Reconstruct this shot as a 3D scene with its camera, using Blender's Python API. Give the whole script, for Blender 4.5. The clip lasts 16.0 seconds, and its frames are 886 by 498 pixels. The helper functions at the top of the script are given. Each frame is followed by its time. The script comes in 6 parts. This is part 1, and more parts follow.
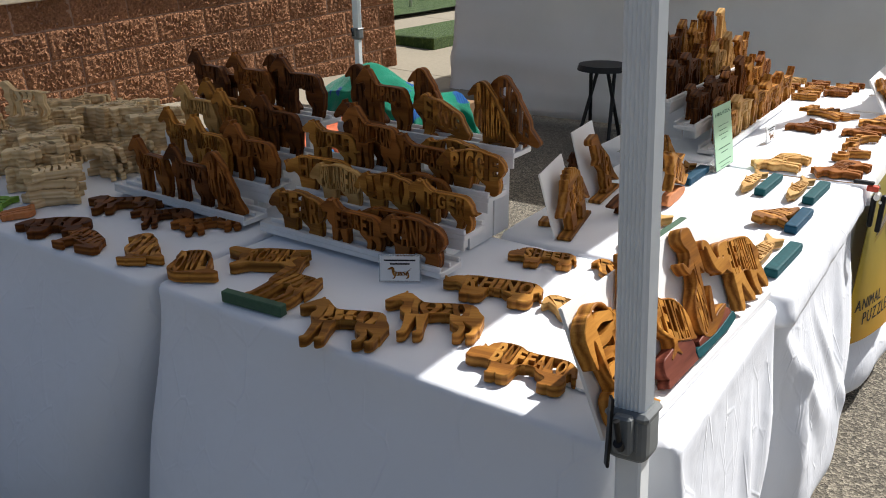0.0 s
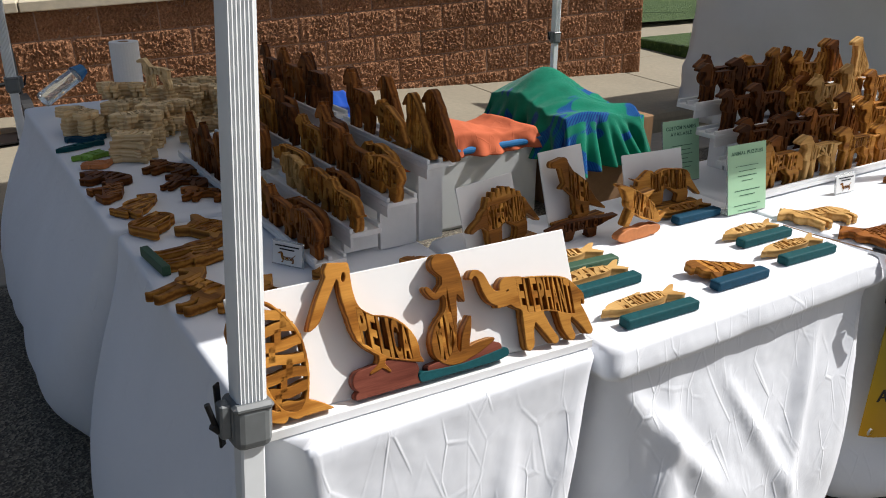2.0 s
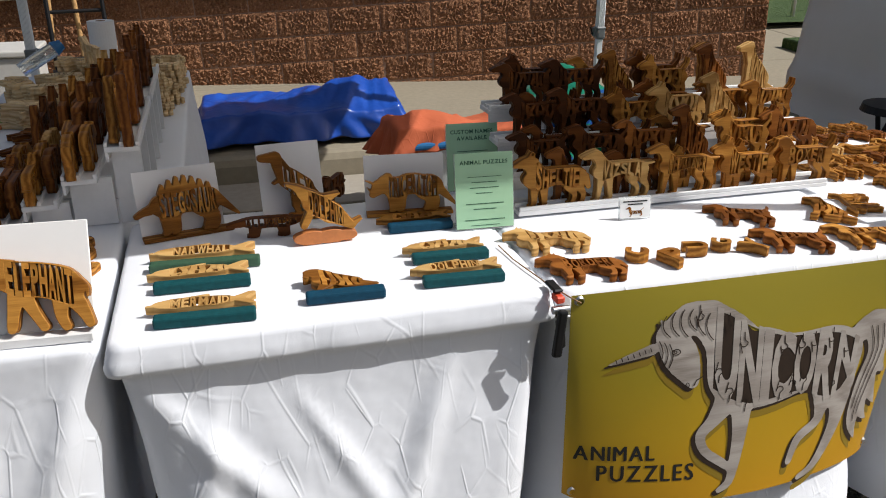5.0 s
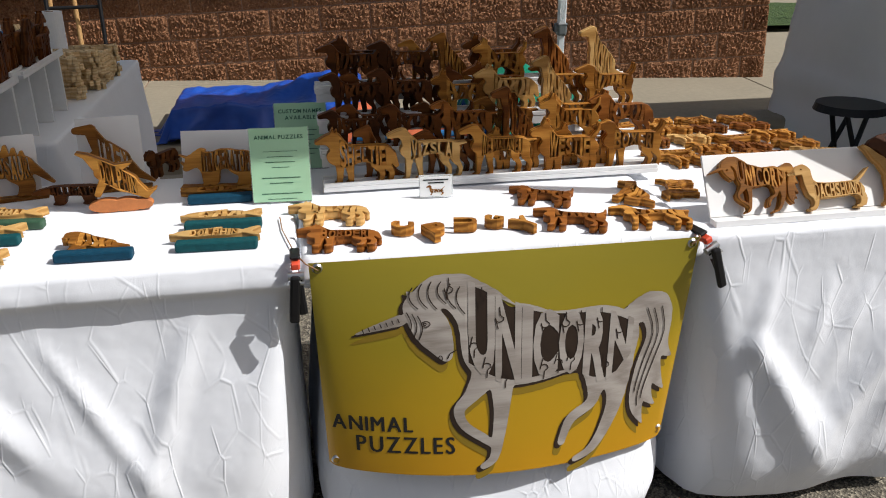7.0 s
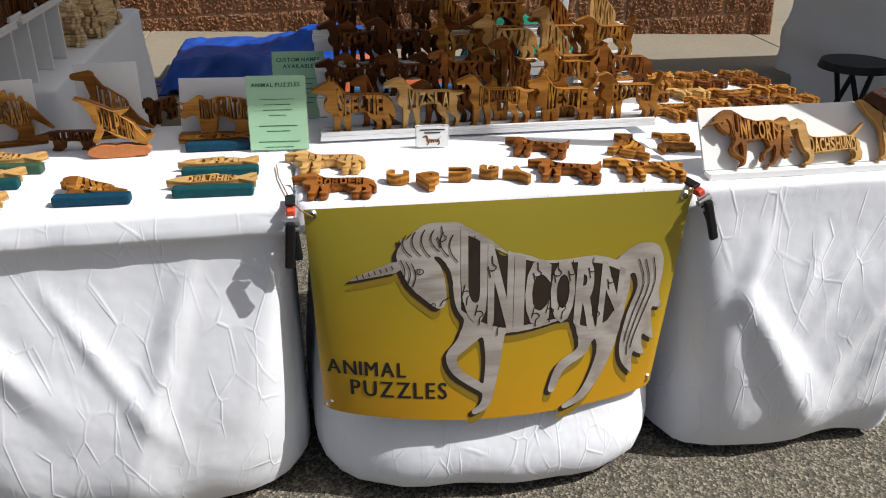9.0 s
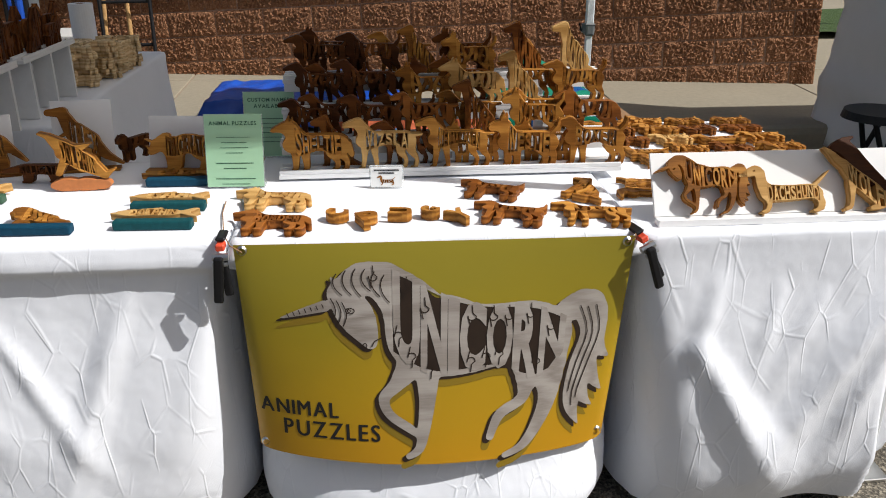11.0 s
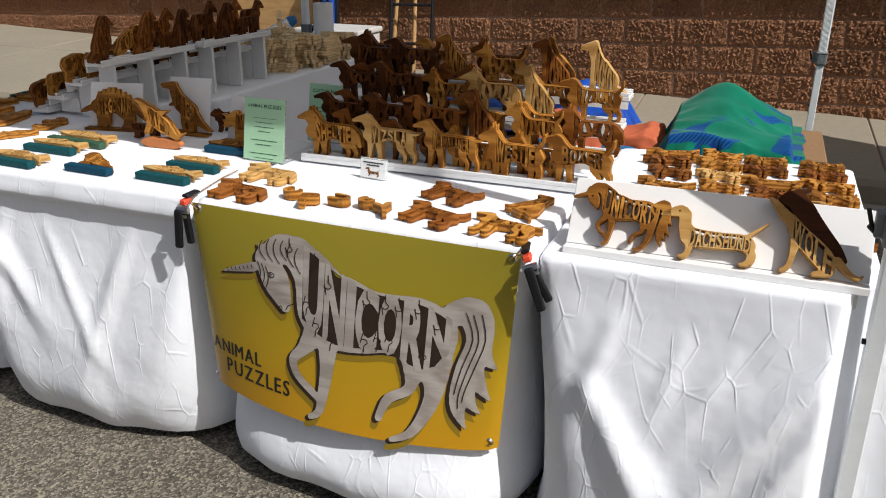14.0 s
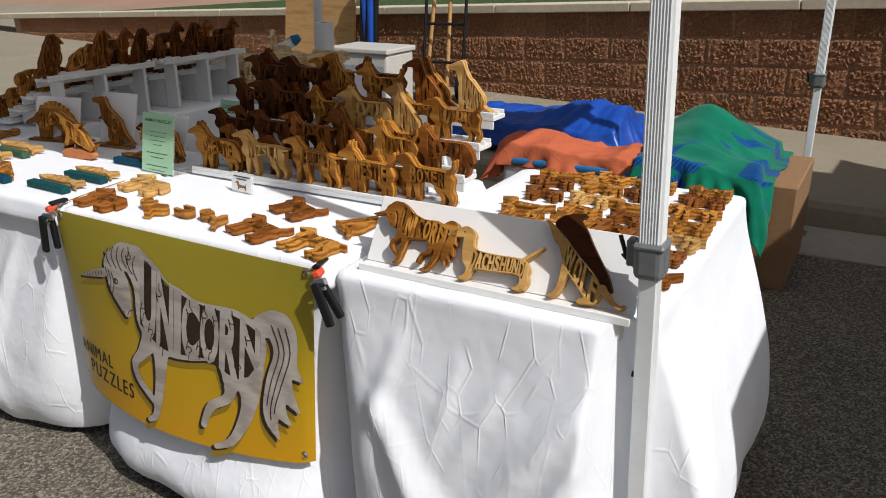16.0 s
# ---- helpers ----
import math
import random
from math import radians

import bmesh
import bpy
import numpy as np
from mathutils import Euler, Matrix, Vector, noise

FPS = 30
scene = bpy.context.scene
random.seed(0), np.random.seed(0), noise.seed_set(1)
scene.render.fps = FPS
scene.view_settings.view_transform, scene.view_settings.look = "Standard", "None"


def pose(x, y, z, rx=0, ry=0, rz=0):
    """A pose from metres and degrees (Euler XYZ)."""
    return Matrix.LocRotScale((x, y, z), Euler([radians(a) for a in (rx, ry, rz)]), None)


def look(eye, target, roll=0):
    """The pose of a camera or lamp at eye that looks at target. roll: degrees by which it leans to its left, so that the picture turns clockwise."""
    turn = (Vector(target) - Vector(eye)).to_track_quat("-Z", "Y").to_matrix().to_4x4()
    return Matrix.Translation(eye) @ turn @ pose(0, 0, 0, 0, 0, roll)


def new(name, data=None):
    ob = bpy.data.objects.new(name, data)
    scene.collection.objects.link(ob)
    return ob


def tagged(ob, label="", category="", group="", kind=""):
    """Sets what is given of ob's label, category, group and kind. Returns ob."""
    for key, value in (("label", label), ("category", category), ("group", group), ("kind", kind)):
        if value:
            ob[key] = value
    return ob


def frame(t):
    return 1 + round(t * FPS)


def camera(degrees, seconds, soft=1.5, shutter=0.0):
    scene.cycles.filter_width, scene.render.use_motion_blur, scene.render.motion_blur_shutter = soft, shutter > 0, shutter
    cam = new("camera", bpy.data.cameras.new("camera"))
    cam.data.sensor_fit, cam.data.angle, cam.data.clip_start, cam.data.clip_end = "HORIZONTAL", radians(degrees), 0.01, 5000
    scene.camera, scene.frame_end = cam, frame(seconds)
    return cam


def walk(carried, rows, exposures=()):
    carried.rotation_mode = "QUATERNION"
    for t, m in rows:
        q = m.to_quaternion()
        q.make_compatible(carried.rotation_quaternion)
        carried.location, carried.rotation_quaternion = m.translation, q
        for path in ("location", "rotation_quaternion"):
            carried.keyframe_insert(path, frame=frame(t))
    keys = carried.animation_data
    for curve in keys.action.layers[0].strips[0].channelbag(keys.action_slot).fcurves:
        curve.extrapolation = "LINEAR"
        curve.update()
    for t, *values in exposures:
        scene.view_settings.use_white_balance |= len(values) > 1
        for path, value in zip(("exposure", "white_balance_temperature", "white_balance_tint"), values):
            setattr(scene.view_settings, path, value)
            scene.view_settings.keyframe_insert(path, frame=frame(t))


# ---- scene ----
cam = camera(57.3, 16.0, soft=1.0)
PATH = [
    (0, (-0.862, -0.28, 1.388), (0.666, 0.772, 0.641), -0.5),
    (0.5, (-0.798, -0.482, 1.414), (0.539, 0.8, 0.66), -0.0),
    (1, (-0.642, -0.599, 1.406), (0.623, 0.747, 0.638), 0.2),
    (1.5, (-0.47, -0.717, 1.423), (0.759, 0.66, 0.653), 0.6),
    (2, (-0.301, -0.923, 1.432), (0.692, 0.641, 0.679), 0.3),
    (2.5, (-0.153, -1.023, 1.431), (0.771, 0.577, 0.665), 0.0),
    (3, (0.047, -1.052, 1.421), (0.929, 0.57, 0.653), 0.3),
    (3.5, (0.223, -1.124, 1.429), (0.951, 0.579, 0.675), 0.2),
    (4, (0.431, -1.263, 1.434), (0.997, 0.499, 0.675), 0.1),
    (4.5, (0.62, -1.318, 1.427), (1.162, 0.447, 0.657), 0.1),
    (5, (0.839, -1.349, 1.427), (1.332, 0.428, 0.652), 0.0),
    (5.2, (0.906, -1.381, 1.428), (1.388, 0.4, 0.658), 0.0),
    (7.3, (1.47, -1.557, 1.367), (1.792, 0.265, 0.607), -0.4),
    (7.5, (1.467, -1.555, 1.367), (1.816, 0.261, 0.605), -0.0),
    (8, (1.462, -1.553, 1.368), (1.835, 0.239, 0.562), 0.7),
    (8.2, (1.461, -1.553, 1.369), (1.817, 0.221, 0.517), 0.8),
    (10.3, (1.545, -1.642, 1.341), (1.807, 0.149, 0.492), -0.5),
    (10.5, (1.574, -1.638, 1.348), (1.813, 0.167, 0.522), -0.5),
    (11, (1.74, -1.605, 1.345), (1.899, 0.241, 0.592), -0.1),
    (11.5, (1.916, -1.603, 1.358), (2.049, 0.249, 0.615), -0.1),
    (12, (2.122, -1.684, 1.367), (1.958, 0.169, 0.632), -0.3),
    (12.5, (2.267, -1.684, 1.365), (2.074, 0.163, 0.623), -0.2),
    (13, (2.384, -1.595, 1.352), (2.138, 0.248, 0.615), 0.3),
    (13.5, (2.488, -1.554, 1.361), (2.024, 0.257, 0.652), 1.8),
    (14, (2.692, -1.586, 1.358), (2.017, 0.149, 0.627), 0.5),
    (14.5, (2.846, -1.586, 1.361), (2.133, 0.129, 0.619), 0.3),
    (15, (2.968, -1.468, 1.336), (2.245, 0.241, 0.591), 0.1),
    (15.5, (3.096, -1.369, 1.357), (2.281, 0.312, 0.641), 0.4),
    (16, (3.289, -1.318, 1.362), (2.372, 0.32, 0.671), -0.2),
]
walk(cam, [(t, look(eye, target, roll)) for t, eye, target, roll in PATH], exposures=[(0.0, 0.24), (1.5, 0.02), (3.5, -0.25), (5.0, -0.31), (8.0, -0.24), (11.0, -0.22), (14.5, -0.35), (16.0, -0.48)])

# ---- light ----
world = bpy.data.worlds.new("world")
scene.world = world
world.use_nodes = True
wn = world.node_tree
sky = wn.nodes.new("ShaderNodeTexSky")
sky.sky_type, sky.sun_disc = 'NISHITA', False
SUNV = Vector((0.84, -0.315, 1.0)).normalized()
sky.dust_density = 4.0
sky.sun_elevation, sky.sun_rotation = math.asin(SUNV.z), math.atan2(SUNV.x, SUNV.y)
wn.links.new(sky.outputs[0], wn.nodes["Background"].inputs[0])
wn.nodes["Background"].inputs[1].default_value = 0.078
sun = new("sun", bpy.data.lights.new("sun", 'SUN'))
sun.data.energy, sun.data.angle, sun.data.color = 5.3, radians(0.5), (1.0, 0.985, 0.97)
sun.matrix_world = look(SUNV * 30, (0, 0, 0))

# ---- materials ----
def nodes_of(name):
    m = bpy.data.materials.new(name)
    m.use_nodes = True
    nt = m.node_tree
    return m, nt, nt.nodes["Principled BSDF"]


def nd(nt, kind, **kw):
    n = nt.nodes.new(kind)
    for k, v in kw.items():
        n.inputs[k.replace("_", " ")].default_value = v
    return n


def ramp(nt, fac, stops):
    r = nt.nodes.new("ShaderNodeValToRGB")
    el = r.color_ramp.elements
    while len(el) < len(stops):
        el.new(0.5)
    for e, (p, c) in zip(el, stops):
        e.position, e.color = p, (*c, 1)
    nt.links.new(fac, r.inputs[0])
    return r.outputs[0]


def bump(nt, bs, height, strength, dist):
    b = nd(nt, "ShaderNodeBump", Strength=strength, Distance=dist)
    nt.links.new(height, b.inputs["Height"])
    nt.links.new(b.outputs[0], bs.inputs["Normal"])
    return b


def mixrgb(nt, fac, a, b, mode='MIX'):
    m = nt.nodes.new("ShaderNodeMix")
    m.data_type, m.blend_type = 'RGBA', mode
    for sock, v in ((m.inputs[0], fac), (m.inputs[6], a), (m.inputs[7], b)):
        if isinstance(v, (int, float)):
            sock.default_value = v
        elif isinstance(v, tuple):
            sock.default_value = (*v, 1)
        else:
            nt.links.new(v, sock)
    return m.outputs[2]


def noise_of(nt, vec, scale, detail=4, rough=0.55):
    n = nd(nt, "ShaderNodeTexNoise", Scale=scale, Detail=detail, Roughness=rough)
    if vec is not None:
        nt.links.new(vec, n.inputs["Vector"])
    return n.outputs["Fac"]


def coord(nt, which="Object", scale=None, shift=None):
    tc = nt.nodes.new("ShaderNodeTexCoord").outputs[which]
    if scale is None and shift is None:
        return tc
    mp = nt.nodes.new("ShaderNodeMapping")
    nt.links.new(tc, mp.inputs[0])
    if scale:
        mp.inputs["Scale"].default_value = scale
    if shift is not None:
        nt.links.new(shift, mp.inputs["Location"])
    return mp.outputs[0]


def wood_mat(name, dark, mid, light, rough=0.5, vary=0.25):
    """Sanded and oiled wood with rings along the local x axis and a shade of its own for each piece."""
    m, nt, bs = nodes_of(name)
    rnd = nt.nodes.new("ShaderNodeObjectInfo").outputs["Random"]
    sh = nd(nt, "ShaderNodeVectorMath")
    sh.operation = 'SCALE'
    sh.inputs[0].default_value = (3, 5, 7)
    nt.links.new(rnd, sh.inputs["Scale"])
    v = coord(nt, "Object", (5, 42, 42), sh.outputs[0])
    warp = noise_of(nt, v, 0.55, 3)
    w = nt.nodes.new("ShaderNodeTexWave")
    w.bands_direction = 'Y'
    w.inputs["Scale"].default_value, w.inputs["Distortion"].default_value = 0.55, 7.0
    w.inputs["Detail"].default_value, w.inputs["Detail Scale"].default_value = 3.0, 1.0
    nt.links.new(v, w.inputs["Vector"])
    fine = noise_of(nt, coord(nt, "Object", (30, 420, 420), sh.outputs[0]), 1.0, 5)
    mx = nt.nodes.new("ShaderNodeMath")
    mx.operation = 'MULTIPLY_ADD'
    nt.links.new(w.outputs["Fac"], mx.inputs[0])
    mx.inputs[1].default_value = 0.55
    m2 = nt.nodes.new("ShaderNodeMath")
    m2.operation = 'MULTIPLY'
    nt.links.new(fine, m2.inputs[0])
    m2.inputs[1].default_value = 0.5
    nt.links.new(m2.outputs[0], mx.inputs[2])
    col = ramp(nt, mx.outputs[0], [(0.12, dark), (0.45, mid), (0.85, light)])
    big = noise_of(nt, coord(nt, "Object", (9, 9, 9), sh.outputs[0]), 1.0, 2)
    col = mixrgb(nt, ramp(nt, big, [(0.35, (0, 0, 0)), (0.75, (0.55, 0.55, 0.55))]), col, mid, 'MIX')
    hs = nt.nodes.new("ShaderNodeHueSaturation")
    nt.links.new(col, hs.inputs["Color"])
    mr = nd(nt, "ShaderNodeMapRange")
    mr.inputs[3].default_value, mr.inputs[4].default_value = 1 - vary, 1 + vary
    nt.links.new(rnd, mr.inputs[0])
    nt.links.new(mr.outputs[0], hs.inputs["Value"])
    nt.links.new(hs.outputs[0], bs.inputs["Base Color"])
    bs.inputs["Roughness"].default_value = rough
    bs.inputs["Specular IOR Level"].default_value = 0.12
    bump(nt, bs, fine, 0.25, 0.0006)
    return m


def paint_mat(name, col, rough=0.5, grain=60, spread=0.18, bumpy=0.15, metal=0.0, dist=0.001, spec=0.5):
    """Painted or moulded surface with faint mottling at two scales."""
    m, nt, bs = nodes_of(name)
    c = coord(nt)
    a, b = noise_of(nt, c, grain, 5), noise_of(nt, c, grain * 0.09, 3)
    dk = tuple(x * (1 - spread) for x in col)
    lt = tuple(min(1, x * (1 + spread)) for x in col)
    cc = mixrgb(nt, b, ramp(nt, a, [(0.3, dk), (0.7, lt)]), col)
    nt.links.new(cc, bs.inputs["Base Color"])
    bs.inputs["Roughness"].default_value, bs.inputs["Metallic"].default_value = rough, metal
    bs.inputs["Specular IOR Level"].default_value = spec
    if bumpy:
        bump(nt, bs, a, bumpy, dist)
    return m


def cloth_mat(name, col, weave=900, crease=0.8, rough=0.9, dist=0.012):
    """Woven cloth with pressed folds, thin crumple lines and a fine weave."""
    m, nt, bs = nodes_of(name)
    c = coord(nt)

    def pressed(scale, slant, seed, width, stretch=0.45):
        """Thin straight pressed creases along the borders of slanting cells, some of them worn flat."""
        mp = nt.nodes.new("ShaderNodeMapping")
        mp.inputs["Location"].default_value = (seed, seed * 2, seed * 3)
        mp.inputs["Rotation"].default_value = (radians(slant), radians(slant), radians(seed * 9))
        mp.inputs["Scale"].default_value = (1.0, 1.0, stretch)
        nt.links.new(c, mp.inputs[0])
        v = nd(nt, "ShaderNodeTexVoronoi", Scale=scale)
        v.feature = 'DISTANCE_TO_EDGE'
        nt.links.new(mp.outputs[0], v.inputs["Vector"])
        mr = nd(nt, "ShaderNodeMapRange")
        mr.interpolation_type = 'SMOOTHSTEP'
        mr.inputs[1].default_value, mr.inputs[2].default_value = 0.0, width
        mr.inputs[3].default_value, mr.inputs[4].default_value = 1.0, 0.0
        nt.links.new(v.outputs["Distance"], mr.inputs[0])
        mk = ramp(nt, noise_of(nt, mp.outputs[0], scale * 0.9, 1), [(0.46, (0, 0, 0)), (0.66, (1, 1, 1))])
        a = nt.nodes.new("ShaderNodeMath")
        a.operation = 'MULTIPLY'
        nt.links.new(mr.outputs[0], a.inputs[0])
        nt.links.new(mk, a.inputs[1])
        return a.outputs[0]
    prev = None
    for h, st, di in ((noise_of(nt, c, 3.4, 1), crease, dist * 1.3), (noise_of(nt, c, 11.0, 2), crease, dist * 0.5), (pressed(3.0, 28, 1.3, 0.022), crease, dist * 0.035), (pressed(5.5, -40, 4.1, 0.022), crease, dist * 0.04), (pressed(9.0, 55, 7.7, 0.03), crease, dist * 0.06), (pressed(17.0, -25, 2.9, 0.05), crease, dist * 0.10), (noise_of(nt, c, weave, 2), 0.25, 0.0006)):
        b = nd(nt, "ShaderNodeBump", Strength=st, Distance=di)
        nt.links.new(h, b.inputs["Height"])
        if prev:
            nt.links.new(prev, b.inputs["Normal"])
        prev = b.outputs[0]
    nt.links.new(prev, bs.inputs["Normal"])
    cc = ramp(nt, noise_of(nt, c, 2.2, 5), [(0.25, tuple(x * 0.93 for x in col)), (0.7, col)])
    nt.links.new(cc, bs.inputs["Base Color"])
    bs.inputs["Roughness"].default_value = rough
    bs.inputs["Specular IOR Level"].default_value = 0.15
    return m


def asphalt_mat():
    m, nt, bs = nodes_of("asphalt")
    c = coord(nt)
    v = nd(nt, "ShaderNodeTexVoronoi", Scale=150.0)
    nt.links.new(c, v.inputs["Vector"])
    big = noise_of(nt, c, 1.4, 5)
    stones = ramp(nt, v.outputs["Color"], [(0.15, (0.035, 0.030, 0.024)), (0.5, (0.125, 0.108, 0.080)), (0.9, (0.42, 0.37, 0.28))])
    worn = mixrgb(nt, 0.3, stones, ramp(nt, big, [(0.3, (0.08, 0.07, 0.052)), (0.7, (0.15, 0.13, 0.097))]))
    nt.links.new(worn, bs.inputs["Base Color"])
    bs.inputs["Roughness"].default_value = 0.9
    bump(nt, bs, v.outputs["Distance"], 0.8, 0.006)
    return m


def concrete_mat(name, col, joint=0.0):
    m, nt, bs = nodes_of(name)
    c = coord(nt)
    a, b, f = noise_of(nt, c, 1.1, 6), noise_of(nt, c, 26, 6), noise_of(nt, c, 300, 3)
    cc = mixrgb(nt, 0.5, ramp(nt, a, [(0.3, tuple(x * 0.8 for x in col)), (0.7, tuple(x * 1.1 for x in col))]), ramp(nt, b, [(0.3, tuple(x * 0.8 for x in col)), (0.7, tuple(x * 1.12 for x in col))]))
    cc = mixrgb(nt, ramp(nt, f, [(0.45, (0, 0, 0)), (0.8, (0.35, 0.35, 0.35))]), cc, tuple(x * 0.6 for x in col))
    nt.links.new(cc, bs.inputs["Base Color"])
    bs.inputs["Roughness"].default_value = 0.9
    bump(nt, bs, f, 0.35, 0.002)
    return m


def block_mat():
    m, nt, bs = nodes_of("split_face_block")
    rnd = nt.nodes.new("ShaderNodeObjectInfo").outputs["Random"]
    c = coord(nt, "Object", None, rnd)
    a, b, f = noise_of(nt, c, 12, 6, 0.7), noise_of(nt, c, 62, 5, 0.7), noise_of(nt, c, 220, 3)
    cc = ramp(nt, b, [(0.27, (0.13, 0.056, 0.028)), (0.5, (0.36, 0.170, 0.086)), (0.74, (0.60, 0.33, 0.18))])
    cc = mixrgb(nt, ramp(nt, a, [(0.3, (0, 0, 0)), (0.8, (0.7, 0.7, 0.7))]), cc, (0.35, 0.168, 0.087))
    hs = nt.nodes.new("ShaderNodeHueSaturation")
    mr = nd(nt, "ShaderNodeMapRange")
    mr.inputs[3].default_value, mr.inputs[4].default_value = 0.9, 1.1
    nt.links.new(rnd, mr.inputs[0])
    nt.links.new(mr.outputs[0], hs.inputs["Value"])
    nt.links.new(cc, hs.inputs["Color"])
    nt.links.new(hs.outputs[0], bs.inputs["Base Color"])
    bs.inputs["Roughness"].default_value = 0.95
    bs.inputs["Specular IOR Level"].default_value = 0.2
    bump(nt, bs, b, 1.0, 0.03)
    return m


def glass_mat(name, col, rough=0.05, alpha=0.25):
    m, nt, bs = nodes_of(name)
    bs.inputs["Base Color"].default_value = (*col, 1)
    bs.inputs["Roughness"].default_value = rough
    bs.inputs["Transmission Weight"].default_value = 1 - alpha
    bs.inputs["IOR"].default_value = 1.3
    return m


def tarp_mat():
    m, nt, bs = nodes_of("blue_tarp")
    c = coord(nt)
    v = nd(nt, "ShaderNodeTexNoise", Scale=14.0, Detail=5.0, Roughness=0.55, Distortion=0.8)
    v.noise_type = 'RIDGED_MULTIFRACTAL'
    nt.links.new(c, v.inputs["Vector"])
    col = ramp(nt, noise_of(nt, c, 5, 4), [(0.3, (0.008, 0.05, 0.30)), (0.7, (0.015, 0.09, 0.47))])
    nt.links.new(col, bs.inputs["Base Color"])
    bs.inputs["Roughness"].default_value = 0.33
    bump(nt, bs, v.outputs["Fac"], 0.5, 0.006)
    return m


def towel_mat():
    m, nt, bs = nodes_of("green_towel")
    c = coord(nt)
    v = nd(nt, "ShaderNodeTexNoise", Scale=3.3, Detail=1.0, Distortion=0.9)
    mp = nt.nodes.new("ShaderNodeMapping")
    mp.inputs["Rotation"].default_value, mp.inputs["Scale"].default_value = (0, 0, 0.7), (0.8, 2.2, 1.0)
    nt.links.new(c, mp.inputs[0])
    nt.links.new(mp.outputs[0], v.inputs["Vector"])
    w = nd(nt, "ShaderNodeTexWave", Scale=26.0, Distortion=1.5)
    nt.links.new(mp.outputs[0], w.inputs["Vector"])
    ink = ramp(nt, w.outputs["Fac"], [(0.3, (0.004, 0.03, 0.20)), (0.7, (0.004, 0.10, 0.24))])
    base = ramp(nt, noise_of(nt, c, 9, 3), [(0.3, (0.002, 0.13, 0.076)), (0.7, (0.003, 0.19, 0.112))])
    col = mixrgb(nt, ramp(nt, v.outputs["Fac"], [(0.615, (0, 0, 0)), (0.63, (1, 1, 1))]), base, ink)
    nt.links.new(col, bs.inputs["Base Color"])
    bs.inputs["Roughness"].default_value = 0.95
    bs.inputs["Specular IOR Level"].default_value = 0.1
    bs.inputs["Sheen Weight"].default_value = 0.15
    bump(nt, bs, noise_of(nt, c, 320, 3), 0.5, 0.003)
    return m


def grass_mat():
    m, nt, bs = nodes_of("grass")
    c = coord(nt)
    col = ramp(nt, noise_of(nt, c, 30, 6, 0.7), [(0.3, (0.02, 0.045, 0.008)), (0.55, (0.06, 0.11, 0.02)), (0.75, (0.15, 0.19, 0.05))])
    nt.links.new(col, bs.inputs["Base Color"])
    bs.inputs["Roughness"].default_value = 0.9
    bump(nt, bs, noise_of(nt, c, 90, 4), 1.0, 0.03)
    return m


OAK = wood_mat("oak_wood", (0.090, 0.028, 0.004), (0.285, 0.110, 0.017), (0.55, 0.26, 0.052))
PINE = wood_mat("pale_wood", (0.30, 0.15, 0.04), (0.48, 0.27, 0.085), (0.62, 0.39, 0.15), vary=0.15)
WALNUT = wood_mat("walnut_wood", (0.026, 0.007, 0.0015), (0.080, 0.023, 0.004), (0.16, 0.052, 0.010), vary=0.3)
CHERRY = wood_mat("reddish_wood", (0.062, 0.017, 0.003), (0.175, 0.055, 0.009), (0.31, 0.112, 0.022))
RAW = wood_mat("unfinished_pale_wood", (0.52, 0.34, 0.17), (0.70, 0.50, 0.27), (0.80, 0.63, 0.39), rough=0.8, vary=0.12)
BOARDWOOD = wood_mat("tan_plywood", (0.36, 0.20, 0.08), (0.46, 0.27, 0.11), (0.55, 0.34, 0.15), rough=0.6, vary=0.05)
TEAL = paint_mat("teal_stain", (0.004, 0.062, 0.070), 0.65, 90, 0.35, 0.2, spec=0.2)
GREENB = paint_mat("green_stain", (0.03, 0.085, 0.045), 0.6, 90, 0.3, 0.2)
BLUEB = paint_mat("blue_stain", (0.003, 0.046, 0.085), 0.65, 90, 0.3, 0.2, spec=0.2)
ORANGEB = paint_mat("orange_stain", (0.50, 0.17, 0.045), 0.6, 60, 0.25, 0.2)
REDROCK = wood_mat("red_stained_wood", (0.055, 0.013, 0.009), (0.14, 0.038, 0.024), (0.24, 0.075, 0.047), vary=0.05)
LIME = paint_mat("lime_stain", (0.16, 0.32, 0.03), 0.6, 80, 0.3)
WHITE = paint_mat("white_paint", (0.78, 0.78, 0.77), 0.45, 40, 0.05, 0.12)
FOAM = paint_mat("white_foam_board", (0.80, 0.79, 0.77), 0.6, 15, 0.03, 0.03)
CLOTH = cloth_mat("white_tablecloth", (0.84, 0.86, 0.90))
CLOTHTOP = cloth_mat("white_tablecloth_top", (0.84, 0.86, 0.90), 900, 0.35, 0.9, 0.004)
ORANGEC = cloth_mat("coral_cloth", (0.52, 0.13, 0.06), 700, 0.9)
TARP, TOWEL, GRASS, ASPHALT, BLOCK = tarp_mat(), towel_mat(), grass_mat(), asphalt_mat(), block_mat()
SIDEWALK = concrete_mat("concrete", (0.29, 0.25, 0.18))
GUTTER = concrete_mat("gutter_concrete", (0.36, 0.32, 0.26))
CAPSTONE = concrete_mat("cap_stone", (0.62, 0.54, 0.40))
MORTAR = concrete_mat("mortar", (0.36, 0.22, 0.15))
POLE = paint_mat("white_enamelled_steel", (0.76, 0.78, 0.78), 0.35, 30, 0.06, 0.05)
